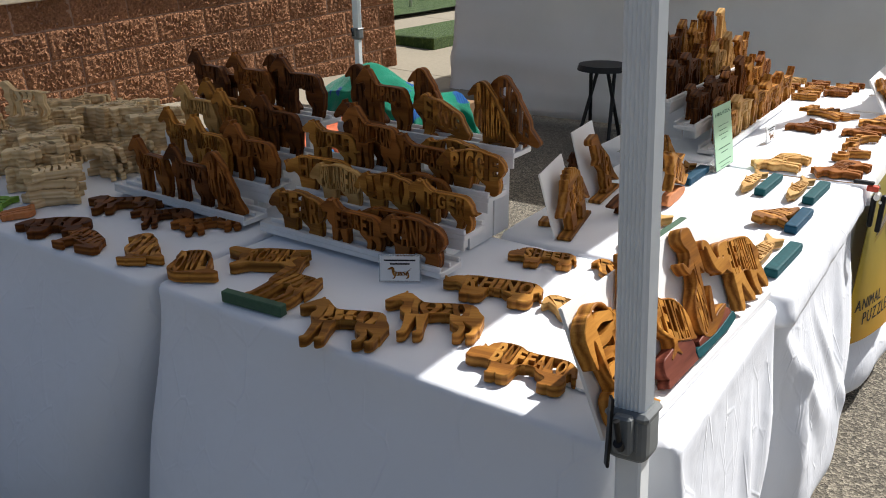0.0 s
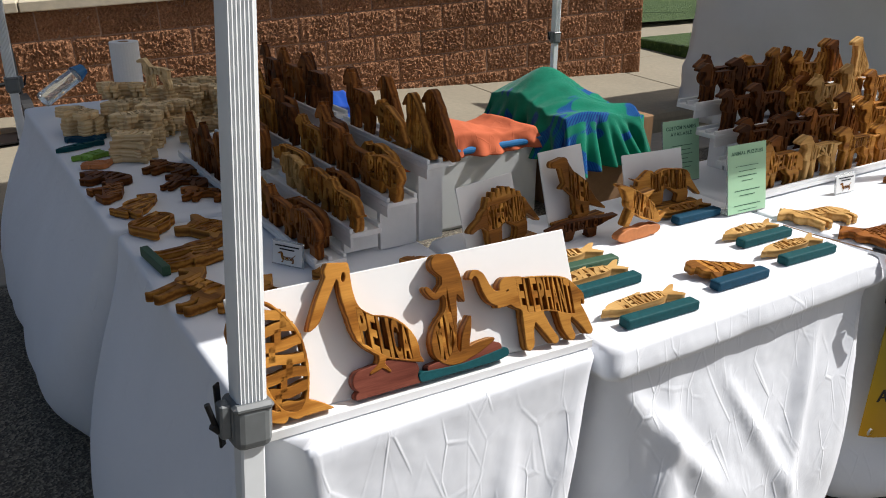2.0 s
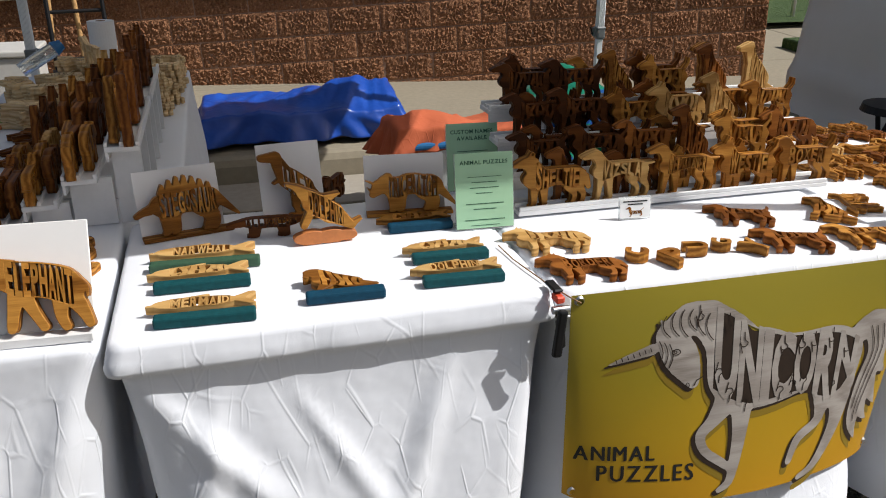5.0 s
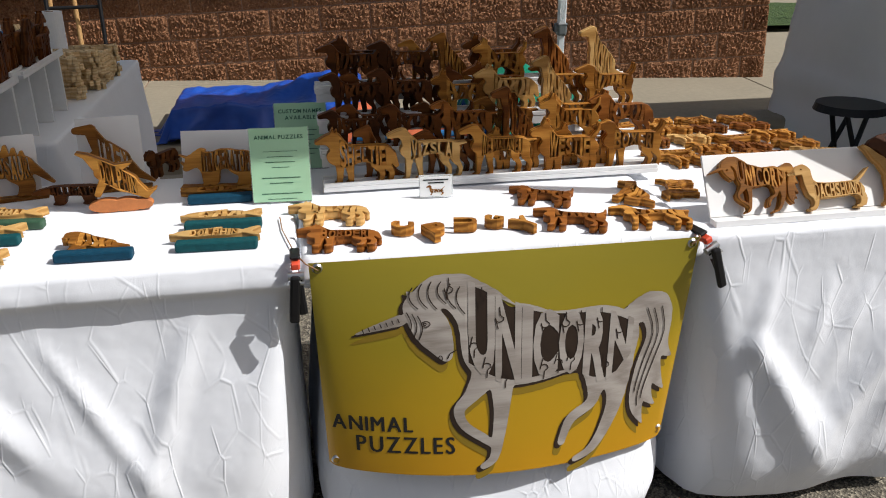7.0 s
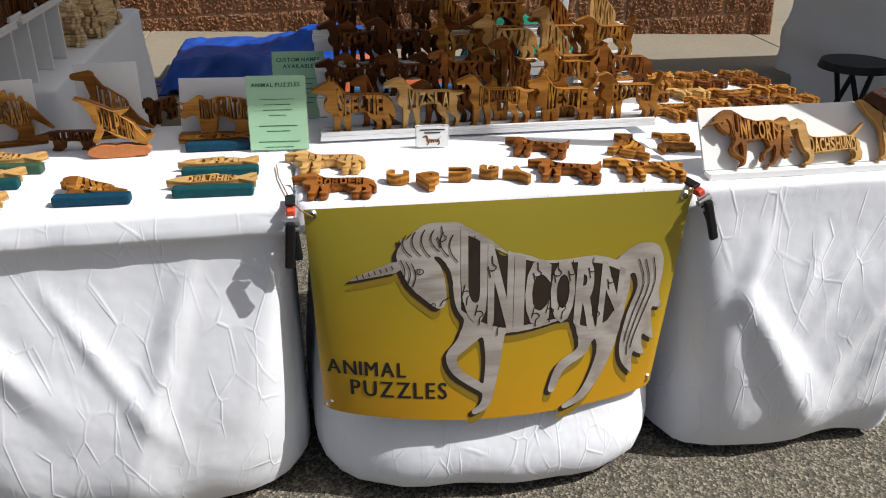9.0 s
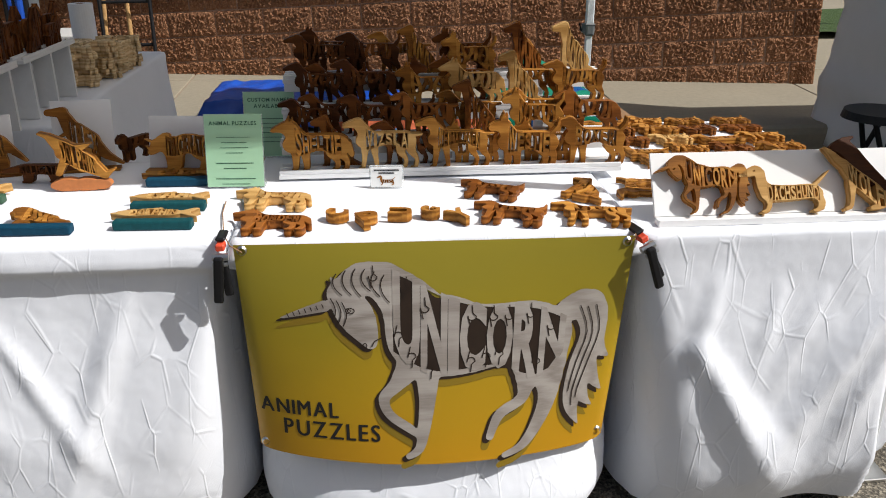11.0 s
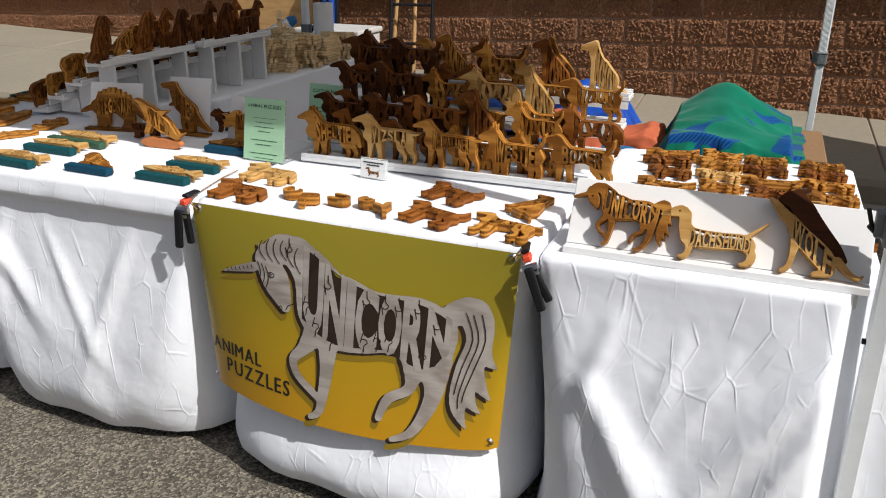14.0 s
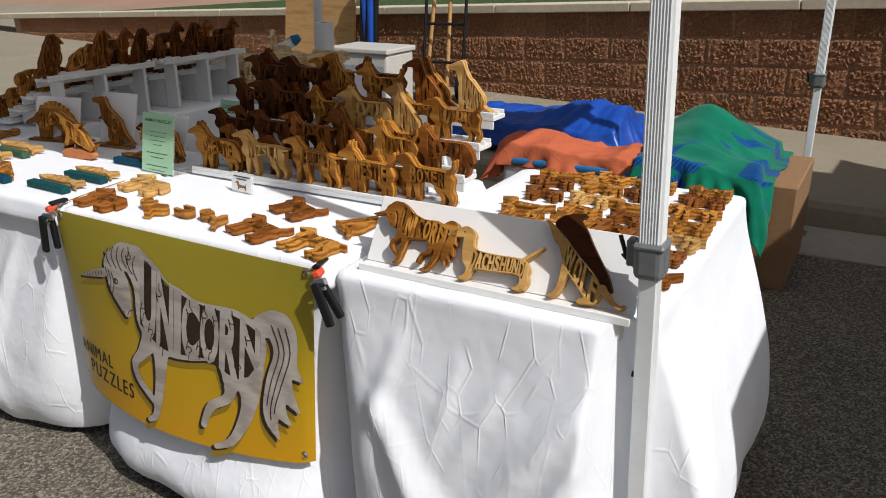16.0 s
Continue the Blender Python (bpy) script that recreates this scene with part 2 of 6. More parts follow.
GREYP = paint_mat("grey_plastic", (0.15, 0.16, 0.16), 0.45, 60, 0.15)
BLACK = paint_mat("black_plastic", (0.010, 0.010, 0.011), 0.45, 60, 0.3, spec=0.25)
STEEL = paint_mat("bright_steel", (0.6, 0.6, 0.58), 0.3, 60, 0.1, 0.05, 1.0)
RED = paint_mat("orange_red_rubber", (0.70, 0.075, 0.03), 0.5, 60, 0.2)
INK = paint_mat("black_ink", (0.012, 0.012, 0.012), 0.6, 60, 0.2, 0)
GREENINK = paint_mat("dark_green_ink", (0.03, 0.11, 0.06), 0.7, 60, 0.2, 0)
MINT = paint_mat("mint_green_paper", (0.38, 0.62, 0.40), 0.35, 20, 0.04, 0.02)
PAPER = paint_mat("white_card", (0.78, 0.78, 0.76), 0.5, 20, 0.03, 0.02)
ACRYL = glass_mat("clear_acrylic", (0.95, 0.98, 0.97))
TOTE = glass_mat("cloudy_clear_plastic", (0.75, 0.78, 0.78), 0.35, 0.55)
BLUEP = paint_mat("blue_plastic", (0.02, 0.15, 0.36), 0.4, 50, 0.15)
BINP = paint_mat("pale_grey_plastic", (0.55, 0.53, 0.49), 0.5, 30, 0.1)
CARD = paint_mat("brown_cardboard", (0.27, 0.15, 0.07), 0.85, 40, 0.15)
TOWELP = paint_mat("white_paper_towel", (0.82, 0.82, 0.82), 0.9, 120, 0.05, 0.4)


def banner_mat():
    m, nt, bs = nodes_of("yellow_vinyl_banner")
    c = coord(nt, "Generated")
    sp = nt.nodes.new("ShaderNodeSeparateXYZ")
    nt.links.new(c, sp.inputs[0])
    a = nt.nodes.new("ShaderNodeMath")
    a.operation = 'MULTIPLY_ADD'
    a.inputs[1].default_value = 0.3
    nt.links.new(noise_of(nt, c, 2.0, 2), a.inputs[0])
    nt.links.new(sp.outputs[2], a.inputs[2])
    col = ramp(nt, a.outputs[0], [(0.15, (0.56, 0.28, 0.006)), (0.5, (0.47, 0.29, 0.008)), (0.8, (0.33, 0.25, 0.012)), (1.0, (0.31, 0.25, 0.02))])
    nt.links.new(col, bs.inputs["Base Color"])
    bs.inputs["Roughness"].default_value = 0.42
    bump(nt, bs, noise_of(nt, coord(nt), 9, 3), 0.2, 0.006)
    return m


BANNER = banner_mat()


def canopy_mat(name, share):
    """Thin white tent fabric that lets some of the sun's light through."""
    m, nt, bs = nodes_of(name)
    col = ramp(nt, noise_of(nt, coord(nt), 3.0, 4), [(0.3, (0.74, 0.73, 0.70)), (0.7, (0.80, 0.79, 0.76))])
    nt.links.new(col, bs.inputs["Base Color"])
    bs.inputs["Roughness"].default_value = 0.8
    tr = nt.nodes.new("ShaderNodeBsdfTranslucent")
    tr.inputs[0].default_value = (0.80, 0.78, 0.74, 1)
    mx = nt.nodes.new("ShaderNodeMixShader")
    mx.inputs[0].default_value = share
    nt.links.new(bs.outputs[0], mx.inputs[1])
    nt.links.new(tr.outputs[0], mx.inputs[2])
    nt.links.new(mx.outputs[0], nt.nodes["Material Output"].inputs[0])
    return m


CANOPY = canopy_mat("white_canopy_fabric", 0.26)
SIDEW = canopy_mat("white_side_wall_fabric", 0.16)
KERF = paint_mat("dark_saw_cut", (0.02, 0.008, 0.003), 0.9, 60, 0.2, 0, spec=0.1)
PRINTW = wood_mat("printed_pale_wood_grain", (0.25, 0.215, 0.18), (0.36, 0.32, 0.285), (0.46, 0.42, 0.375), rough=0.45, vary=0.02)
PRINTB = paint_mat("printed_brown_edge", (0.026, 0.014, 0.008), 0.45, 30, 0.3, 0)
PRINTS = paint_mat("printed_ochre_shadow", (0.27, 0.175, 0.012), 0.45, 8, 0.15, 0)

# ---- building blocks ----
def mesh_ob(name, verts, faces, mat, parent=None, label="", smooth=False):
    me = bpy.data.meshes.new(name)
    me.from_pydata([tuple(v) for v in verts], [], faces)
    if smooth:
        me.polygons.foreach_set("use_smooth", [True] * len(me.polygons))
    me.materials.append(mat)
    ob = new(name, me)
    if parent:
        ob.parent = parent
    if label:
        ob["label"] = label
    return ob


def part(name, bm, mat, parent=None, label="", smooth=False):
    me = bpy.data.meshes.new(name)
    bmesh.ops.recalc_face_normals(bm, faces=bm.faces)
    bm.to_mesh(me)
    bm.free()
    if smooth:
        me.polygons.foreach_set("use_smooth", [True] * len(me.polygons))
    me.materials.append(mat)
    ob = new(name, me)
    if parent:
        ob.parent = parent
    if label:
        ob["label"] = label
    return ob


def empty(name, m, label, category, group=""):
    ob = new(name)
    ob.empty_display_size = 0.05
    ob.matrix_world = m
    return tagged(ob, label, category, group)


def box(x0, x1, y0, y1, z0, z1, bev=0.0, bm=None, rot=None, segs=1):
    bm = bm or bmesh.new()
    r = bmesh.ops.create_cube(bm, size=1.0)
    m = Matrix.Translation(((x0 + x1) / 2, (y0 + y1) / 2, (z0 + z1) / 2)) @ Matrix.Diagonal((x1 - x0, y1 - y0, z1 - z0, 1))
    if rot:
        m = rot @ m
    bmesh.ops.transform(bm, matrix=m, verts=r["verts"])
    if bev:
        es = list({e for v in r["verts"] for e in v.link_edges})
        bmesh.ops.bevel(bm, geom=es, offset=bev, segments=segs, affect='EDGES', profile=0.5)
    return bm


def tube(p0, p1, r0, r1=None, n=14, bm=None):
    bm = bm or bmesh.new()
    p0, p1 = Vector(p0), Vector(p1)
    d = p1 - p0
    m = Matrix.Translation((p0 + p1) / 2) @ d.to_track_quat('Z', 'Y').to_matrix().to_4x4()
    bmesh.ops.create_cone(bm, cap_ends=True, segments=n, radius1=r0, radius2=r0 if r1 is None else r1, depth=d.length, matrix=m)
    return bm


def wire(name, pts, r, mat, parent=None, label=""):
    bm = bmesh.new()
    for a, b in zip(pts, pts[1:]):
        tube(a, b, r, n=8, bm=bm)
    return part(name, bm, mat, parent, label)


# outlines: a blend of tapered limbs, traced on a grid
GRID = 150


def field(limbs, xs, ys, k=0.008):
    """Distance to the outline: limbs that follow one another join plainly, separate strands blend."""
    X, Y = np.meshgrid(xs, ys)
    tot, run, end = None, None, None

    def blend(a, b):
        if a is None:
            return b
        h = np.clip(0.5 + 0.5 * (a - b) / k, 0, 1)
        return a * (1 - h) + b * h - k * h * (1 - h)
    for x0, y0, r0, x1, y1, r1 in limbs:
        dx, dy = x1 - x0, y1 - y0
        l2 = dx * dx + dy * dy + 1e-9
        t = np.clip(((X - x0) * dx + (Y - y0) * dy) / l2, 0, 1)
        d = np.hypot(X - x0 - t * dx, Y - y0 - t * dy) - (r0 + (r1 - r0) * t)
        if end == (x0, y0):
            run = np.minimum(run, d)
        else:
            tot = blend(tot, run) if run is not None else tot
            run = d
        end = (x1, y1)
    return blend(tot, run)


def contours(F, xs, ys):
    """Closed loops where the field F crosses zero."""
    nxt = {}
    H, W = F.shape

    def cut(a, b):
        fa, fb = F[a], F[b]
        t = fa / (fa - fb)
        return (xs[a[1]] + t * (xs[b[1]] - xs[a[1]]), ys[a[0]] + t * (ys[b[0]] - ys[a[0]]))
    pt = {}
    for i in range(H - 1):
        row = (F[i] < 0).astype(int) + (F[i + 1] < 0)
        for j in range(W - 1):
            s = row[j] + row[j + 1]
            if s == 0 or s == 4:
                continue
            c = [(i, j), (i, j + 1), (i + 1, j + 1), (i + 1, j)]
            ins = [F[q] < 0 for q in c]
            enter, leave = [], []
            for q in range(4):
                a, b = c[q], c[(q + 1) % 4]
                if ins[q] != ins[(q + 1) % 4]:
                    key = (min(a, b), max(a, b))
                    if key not in pt:
                        pt[key] = cut(*key)
                    (leave if ins[q] else enter).append(key)
            for a, b in zip(leave, enter):
                nxt[a] = b
    loops = []
    while nxt:
        k0, k = None, next(iter(nxt))
        loop = []
        while k in nxt:
            loop.append(pt[k])
            k = nxt.pop(k)
        if len(loop) > 8:
            loops.append(loop)
    return loops


def area(l):
    return sum(a[0] * b[1] - b[0] * a[1] for a, b in zip(l, l[1:] + l[:1])) / 2


def thin(l, step):
    """Even spacing along a closed loop."""
    p = np.array(l + l[:1])
    s = np.concatenate(([0], np.cumsum(np.hypot(*np.diff(p, axis=0).T))))
    n = max(10, int(s[-1] / step))
    u = np.linspace(0, s[-1], n, endpoint=False)
    return [(float(a), float(b)) for a, b in zip(np.interp(u, s, p[:, 0]), np.interp(u, s, p[:, 1]))]


from mathutils.geometry import delaunay_2d_cdt


def inside(poly, x, y):
    c = False
    for (x0, y0), (x1, y1) in zip(poly, poly[1:] + poly[:1]):
        if (y0 > y) != (y1 > y) and x < (x1 - x0) * (y - y0) / (y1 - y0) + x0:
            c = not c
    return c


def tessellate(loops):
    """Triangles of an outline with holes, as indices into the joined loops."""
    pts = [p for l in loops for p in l]
    edges, o = [], 0
    for l in loops:
        edges += [(o + i, o + (i + 1) % len(l)) for i in range(len(l))]
        o += len(l)
    vo, _, fo, ov, _, _ = delaunay_2d_cdt([Vector(p) for p in pts], edges, [], 1, 1e-7)
    out = []
    for f in fo:
        cx, cy = sum(vo[i].x for i in f) / len(f), sum(vo[i].y for i in f) / len(f)
        if all(ov[i] for i in f) and inside(loops[0], cx, cy) and not any(inside(h, cx, cy) for h in loops[1:]):
            out.append(tuple(ov[i][0] for i in f))
    return out


def add_plate(V, Fc, loops, w, h, th, z0=0.0, edge=0.0011, f=None):
    """A flat plate with holes, x right, z up, thickness along y, its rims eased."""
    flat = [(x * w, y * h) for l in loops for x, y in l]
    tris = tessellate([[(x * w, y * h) for x, y in l] for l in loops])
    base = len(V)
    n = len(flat)
    inset = []
    for l in loops:
        q = [(x * w, y * h) for x, y in l]
        for i in range(len(q)):
            a, b = q[i - 1], q[(i + 1) % len(q)]
            tx, ty = b[0] - a[0], b[1] - a[1]
            d = math.hypot(tx, ty) or 1
            inset.append((q[i][0] - ty / d * edge, q[i][1] + tx / d * edge))
    lay = [(inset, -th / 2), (flat, -th / 2 + edge), (flat, th / 2 - edge), (inset, th / 2)]
    for pts, y in lay:
        V.extend((px, y, pz + z0) for px, pz in pts)
    for a, b, c in tris:
        Fc.append((base + a, base + b, base + c))
        Fc.append((base + 3 * n + c, base + 3 * n + b, base + 3 * n + a))
    o = 0
    for l in loops:
        m = len(l)
        for i in range(m):
            j = (i + 1) % m
            for k in range(3):
                Fc.append((base + k * n + o + i, base + k * n + o + j, base + (k + 1) * n + o + j, base + (k + 1) * n + o + i))
        o += m


GLYPH = {}


def glyph(ch, bold=0.004):
    """Flat mesh of one letter: points scaled to a unit box, faces, rim edges."""
    if (ch, bold) in GLYPH:
        return GLYPH[ch, bold]
    cu = bpy.data.curves.new("letter", 'FONT')
    cu.body, cu.offset, cu.resolution_u, cu.fill_mode = ch, bold, 3, 'BOTH'
    ob = bpy.data.objects.new("letter", cu)
    scene.collection.objects.link(ob)
    me = bpy.data.meshes.new_from_object(ob.evaluated_get(bpy.context.evaluated_depsgraph_get()))
    P = np.array([v.co[:2] for v in me.vertices])
    faces = [tuple(p.vertices) for p in me.polygons]
    lo, hi = P.min(0), P.max(0)
    U = (P - lo) / np.maximum(hi - lo, 1e-6)
    use = {}
    for fc in faces:
        for a, b in zip(fc, fc[1:] + fc[:1]):
            use[(a, b)] = use.get((a, b), 0) + 1
    rim = [e for e in use if (e[1], e[0]) not in use]
    bpy.data.objects.remove(ob)
    bpy.data.curves.remove(cu)
    bpy.data.meshes.remove(me)
    GLYPH[ch, bold] = (U, faces, rim, (hi - lo), lo)
    return GLYPH[ch, bold]


def ribbon(V, Fc, pts, half, top, bot, th, w, h, level):
    """A bar of the plate's thickness along pts (x, share of the window's height)."""
    base = len(V)
    for px, v in pts:
        for sd in (-1, 1):
            qx, qv = (px, v + sd * half) if level else (px + sd * half, v)
            z = (bot(qx) + qv * (top(qx) - bot(qx))) * h
            V.append((qx * w, -th / 2 + 0.0004, z))
            V.append((qx * w, th / 2 - 0.0004, z))
    n = len(pts)
    for i in range(n - 1):
        a, b = base + 4 * i, base + 4 * (i + 1)
        Fc += [(a, a + 2, b + 2, b), (a + 1, b + 1, b + 3, a + 3), (a, b, b + 1, a + 1), (a + 2, a + 3, b + 3, b + 2)]


def text_plate(V, Fc, word, x0, x1, top, bot, th, w, h, gap=0.17, pieces=None, bold=0.03):
    """Letters stretched between two curves, as thick as the plate; each a piece of its own where pieces is given."""
    wid = [0.42 if c in "I|1" else 1.3 if c in "MW" else 1.0 for c in word]
    tot = sum(wid) + gap * (len(word) - 1)
    x = x0
    rw = random.Random(len(word) * 31 + int(w * 9000))
    if word == "=":
        zt, zb = top((x0 + x1) / 2), bot((x0 + x1) / 2)
        for k in range(7):
            if pieces is not None:
                V, Fc = [], []
                pieces.append((V, Fc))
            zk = zb + (zt - zb) * (k / 7 + 0.06)
            fit_x = [x for x in np.linspace(x0, x1, 40) if bot(x) < zk < top(x)] or [x0, x1]
            xl, xr = fit_x[0] - 0.012, fit_x[-1] + 0.012
            ribbon(V, Fc, [(xl + (xr - xl) * u, k / 7 + 0.06 + 0.018 * math.sin(u * 6 + k * 2)) for u in np.linspace(0, 1, 8)], 0.046, lambda x: zt, lambda x: zb, th, w, h, True)
            if k < 6:
                xa = x0 + (x1 - x0) * (0.25 + 0.5 * ((k * 0.37) % 1))
                ribbon(V, Fc, [(xa, k / 7 + 0.06), (xa + 0.02, k / 7 + 0.20)], 0.022, lambda x: zt, lambda x: zb, th, w, h, False)
        return
    for ci, (c, q) in enumerate(zip(word, wid)):
        lw = q / tot * (x1 - x0)
        if pieces is not None:
            V, Fc = [], []
            pieces.append((V, Fc))
        if c == "I" and len(word) > 3 and set(word) == {"I"}:
            ph, am = rw.uniform(0, 6), rw.uniform(0.15, 0.5) * lw
            pts = [(x + lw / 2 + am * math.sin(ph + v * 4.5), v) for v in np.linspace(0, 1, 7)]
            ribbon(V, Fc, pts, lw * 0.46, top, bot, th, w, h, False)
            if ci < len(word) - 1 and rw.random() < 0.6:
                v = rw.choice((0.2, 0.5, 0.78))
                ribbon(V, Fc, [(x + lw * 0.4, v), (x + lw * 1.6, v + rw.uniform(-0.12, 0.12))], 0.06, top, bot, th, w, h, True)
            x += lw + gap / tot * (x1 - x0)
            continue
        U, faces, rim, _, _ = glyph(c, bold)
        n, base = len(U), len(V)
        for sgn in (-1, 1):
            for u, v in U:
                px = x + u * lw
                V.append((px * w, sgn * (th / 2 - 0.0004), (bot(px) + v * (top(px) - bot(px))) * h))
        for fc in faces:
            Fc.append(tuple(base + i for i in fc))
            Fc.append(tuple(base + n + i for i in reversed(fc)))
        for a, b in rim:
            Fc.append((base + b, base + a, base + n + a, base + n + b))
        x += lw + gap / tot * (x1 - x0)


def window(F, xs, ys, x0, x1, mid, low, margin=0.019):
    """Top and bottom of the letter window in each column: as tall as the outline leaves room."""
    cx = np.linspace(x0, x1, 17)
    tops, bots = [], []
    for x in cx:
        col = F[:, int(round((x - xs[0]) / (xs[1] - xs[0])))]
        k = int(round((mid(x) - ys[0]) / (ys[1] - ys[0])))
        a = b = k
        while a < len(ys) - 1 and col[a] < -margin:
            a += 1
        while b > 0 and col[b] < -margin and ys[b] > low(x):
            b -= 1
        tops.append(ys[a])
        bots.append(ys[b])
    pad = lambda v: np.convolve(np.pad(np.array(v), 2, mode="edge"), np.ones(5) / 5, mode="valid")
    tops, bots = np.minimum(pad(tops), np.array(tops) + 0.012), np.maximum(pad(bots), np.array(bots) - 0.012)
    return (lambda x: float(np.interp(x, cx, tops))), (lambda x: float(np.interp(x, cx, bots)))


def lerp3(x0, x1, a, b, c):
    def f(x):
        t = (x - x0) / (x1 - x0)
        return (1 - t) * (1 - 2 * t) * a + 4 * t * (1 - t) * b + t * (2 * t - 1) * c
    return f


# kinds of animal: limbs (x0, y0, r0, x1, y1, r1) in a unit box facing -x, and the window for the letters
def strand(pts, n=3):
    """A smooth line of tapered limbs through (x, y, radius) points."""
    P = [pts[0], *pts, pts[-1]]
    out = []
    for i in range(1, len(P) - 2):
        a, b, c, d = (np.array(P[i + k], float) for k in (-1, 0, 1, 2))
        for j in range(n):
            out.append(tuple(0.5 * (2 * b + (c - a) * t + (2 * a - 5 * b + 4 * c - d) * t * t + (3 * b - a - 3 * c + d) * t ** 3) for t in (j / n, )) [0])
    out.append(np.array(P[-1], float))
    return [(*map(float, p), *map(float, q)) for p, q in zip(out, out[1:])]


def quad(neck, head, legs, tail, body, ear, extra=()):
    """A four-legged animal: deep chest, tucked belly, jointed hind legs."""
    bx0, bx1, by, br0, br1 = body
    mx = (bx0 + bx1) / 2
    L = strand([(bx0 - 0.02, by - 0.01, br0), (mx, by + 0.02, min(br0, br1) * 0.94), (bx1, by + 0.01, br1)])
    nx, ny, nr = neck
    L += strand([(bx0, by + 0.03, br0 * 0.9), ((bx0 + nx) / 2 + 0.01, (by + ny) / 2 + 0.02, (br0 * 0.75 + nr) / 2), (nx, ny, nr * 1.12)])
    hx, hy, hr = head
    L += strand([(nx, ny + 0.005, nr * 1.15), ((nx + hx) / 2, (ny + hy) / 2 + 0.01, (nr + hr) * 0.52), (hx, hy, hr * 0.95)])
    lr, spread = legs
    for x, s in ((bx0 - 0.03, -1), (bx0 + 0.07, 1)):
        L += strand([(x, by - br0 * 0.4, lr * 2.2), (x + s * spread * 0.6, 0.27, lr * 1.3), (x + s * spread * 1.2, 0.07, lr * 0.95), (x + s * spread * 1.2 - 0.035, 0.026, 0.026)])
    for x, s in ((bx1 - 0.04, -0.6), (bx1 + 0.05, 1)):
        L += strand([(x, by - br1 * 0.15, lr * 2.9), (x + s * spread - 0.012, 0.33, lr * 1.9), (x + s * spread + 0.055, 0.19, lr * 0.95), (x + s * spread + 0.035, 0.05, lr * 0.9), (x + s * spread, 0.026, 0.026)])
    L += list(ear) + list(tail) + list(extra)
    return L


KIND = {}


def kind(name, limbs, win, size, eyes=()):
    KIND[name] = (limbs, win, size, eyes)


def sketch(*chains, unit=200.0, mid=0.0):
    """Limbs from chains of (x, y, radius) in millimetres, set in the unit box."""
    return [l for c in chains for l in strand([((x - mid) / unit + 0.5, y / unit, r / unit) for x, y, r in c])]


up = [(0.88, 0.60, 0.035, 0.96, 0.74, 0.022), (0.96, 0.74, 0.022, 0.97, 0.86, 0.014)]
down = [(0.90, 0.58, 0.032, 0.97, 0.42, 0.022), (0.97, 0.42, 0.022, 0.98, 0.28, 0.014)]
level = [(0.88, 0.60, 0.03, 1.02, 0.62, 0.014)]
flop = [(0.235, 0.83, 0.05, 0.275, 0.68, 0.035)]
prick = [(0.22, 0.86, 0.035, 0.235, 0.98, 0.008), (0.26, 0.85, 0.03, 0.28, 0.95, 0.008)]
mane = [(0.27, 0.78, 0.05, 0.33, 0.62, 0.09)]
W = (0.32, 0.84, 0.63, 0.615, 0.62, 0.43, 0.42, 0.43)
kind("hound", quad((0.24, 0.78, 0.075), (0.07, 0.755, 0.042), (0.032, 0.02), up, (0.34, 0.82, 0.525, 0.15, 0.125), flop), W, (0.172, 0.125))
kind("pointer", quad((0.22, 0.82, 0.065), (0.06, 0.785, 0.036), (0.028, 0.03), level, (0.34, 0.82, 0.54, 0.135, 0.11), flop), W, (0.172, 0.128))
kind("collie", quad((0.23, 0.79, 0.095), (0.05, 0.75, 0.035), (0.036, 0.015), down + [(0.92, 0.5, 0.06, 0.98, 0.3, 0.03)], (0.34, 0.80, 0.51, 0.17, 0.15), prick + mane), (0.31, 0.85, 0.64, 0.64, 0.62, 0.40, 0.38, 0.40), (0.178, 0.125))
kind("terrier", quad((0.23, 0.74, 0.095), (0.09, 0.71, 0.065), (0.045, 0.01), up, (0.34, 0.80, 0.46, 0.17, 0.16), prick), (0.30, 0.85, 0.60, 0.60, 0.60, 0.34, 0.34, 0.34), (0.165, 0.125))
kind("poodle", quad((0.24, 0.80, 0.095), (0.06, 0.78, 0.038), (0.045, 0.015), [(0.88, 0.60, 0.02, 0.98, 0.80, 0.02), (0.985, 0.83, 0.055, 0.99, 0.84, 0.055)], (0.34, 0.80, 0.51, 0.17, 0.14), [(0.25, 0.86, 0.075, 0.27, 0.70, 0.06)], ((0.37, 0.1, 0.055, 0.37, 0.12, 0.055), (0.87, 0.1, 0.055, 0.87, 0.12, 0.055))), (0.31, 0.84, 0.64, 0.63, 0.62, 0.42, 0.40, 0.42), (0.165, 0.128))
sit = [(0.45, 0.45, 0.17, 0.62, 0.22, 0.19), (0.40, 0.56, 0.12, 0.30, 0.80, 0.085), (0.30, 0.82, 0.09, 0.12, 0.79, 0.045), (0.36, 0.42, 0.08, 0.33, 0.06, 0.045), (0.33, 0.04, 0.04, 0.27, 0.03, 0.03), (0.64, 0.14, 0.14, 0.66, 0.05, 0.05), (0.62, 0.04, 0.045, 0.48, 0.035, 0.035), (0.78, 0.10, 0.05, 0.93, 0.04, 0.03), (0.33, 0.86, 0.06, 0.40, 0.70, 0.04)]
kind("sitting_dog", sit, (0.36, 0.74, 0.53, 0.46, 0.30, 0.30, 0.16, 0.14), (0.15, 0.155))
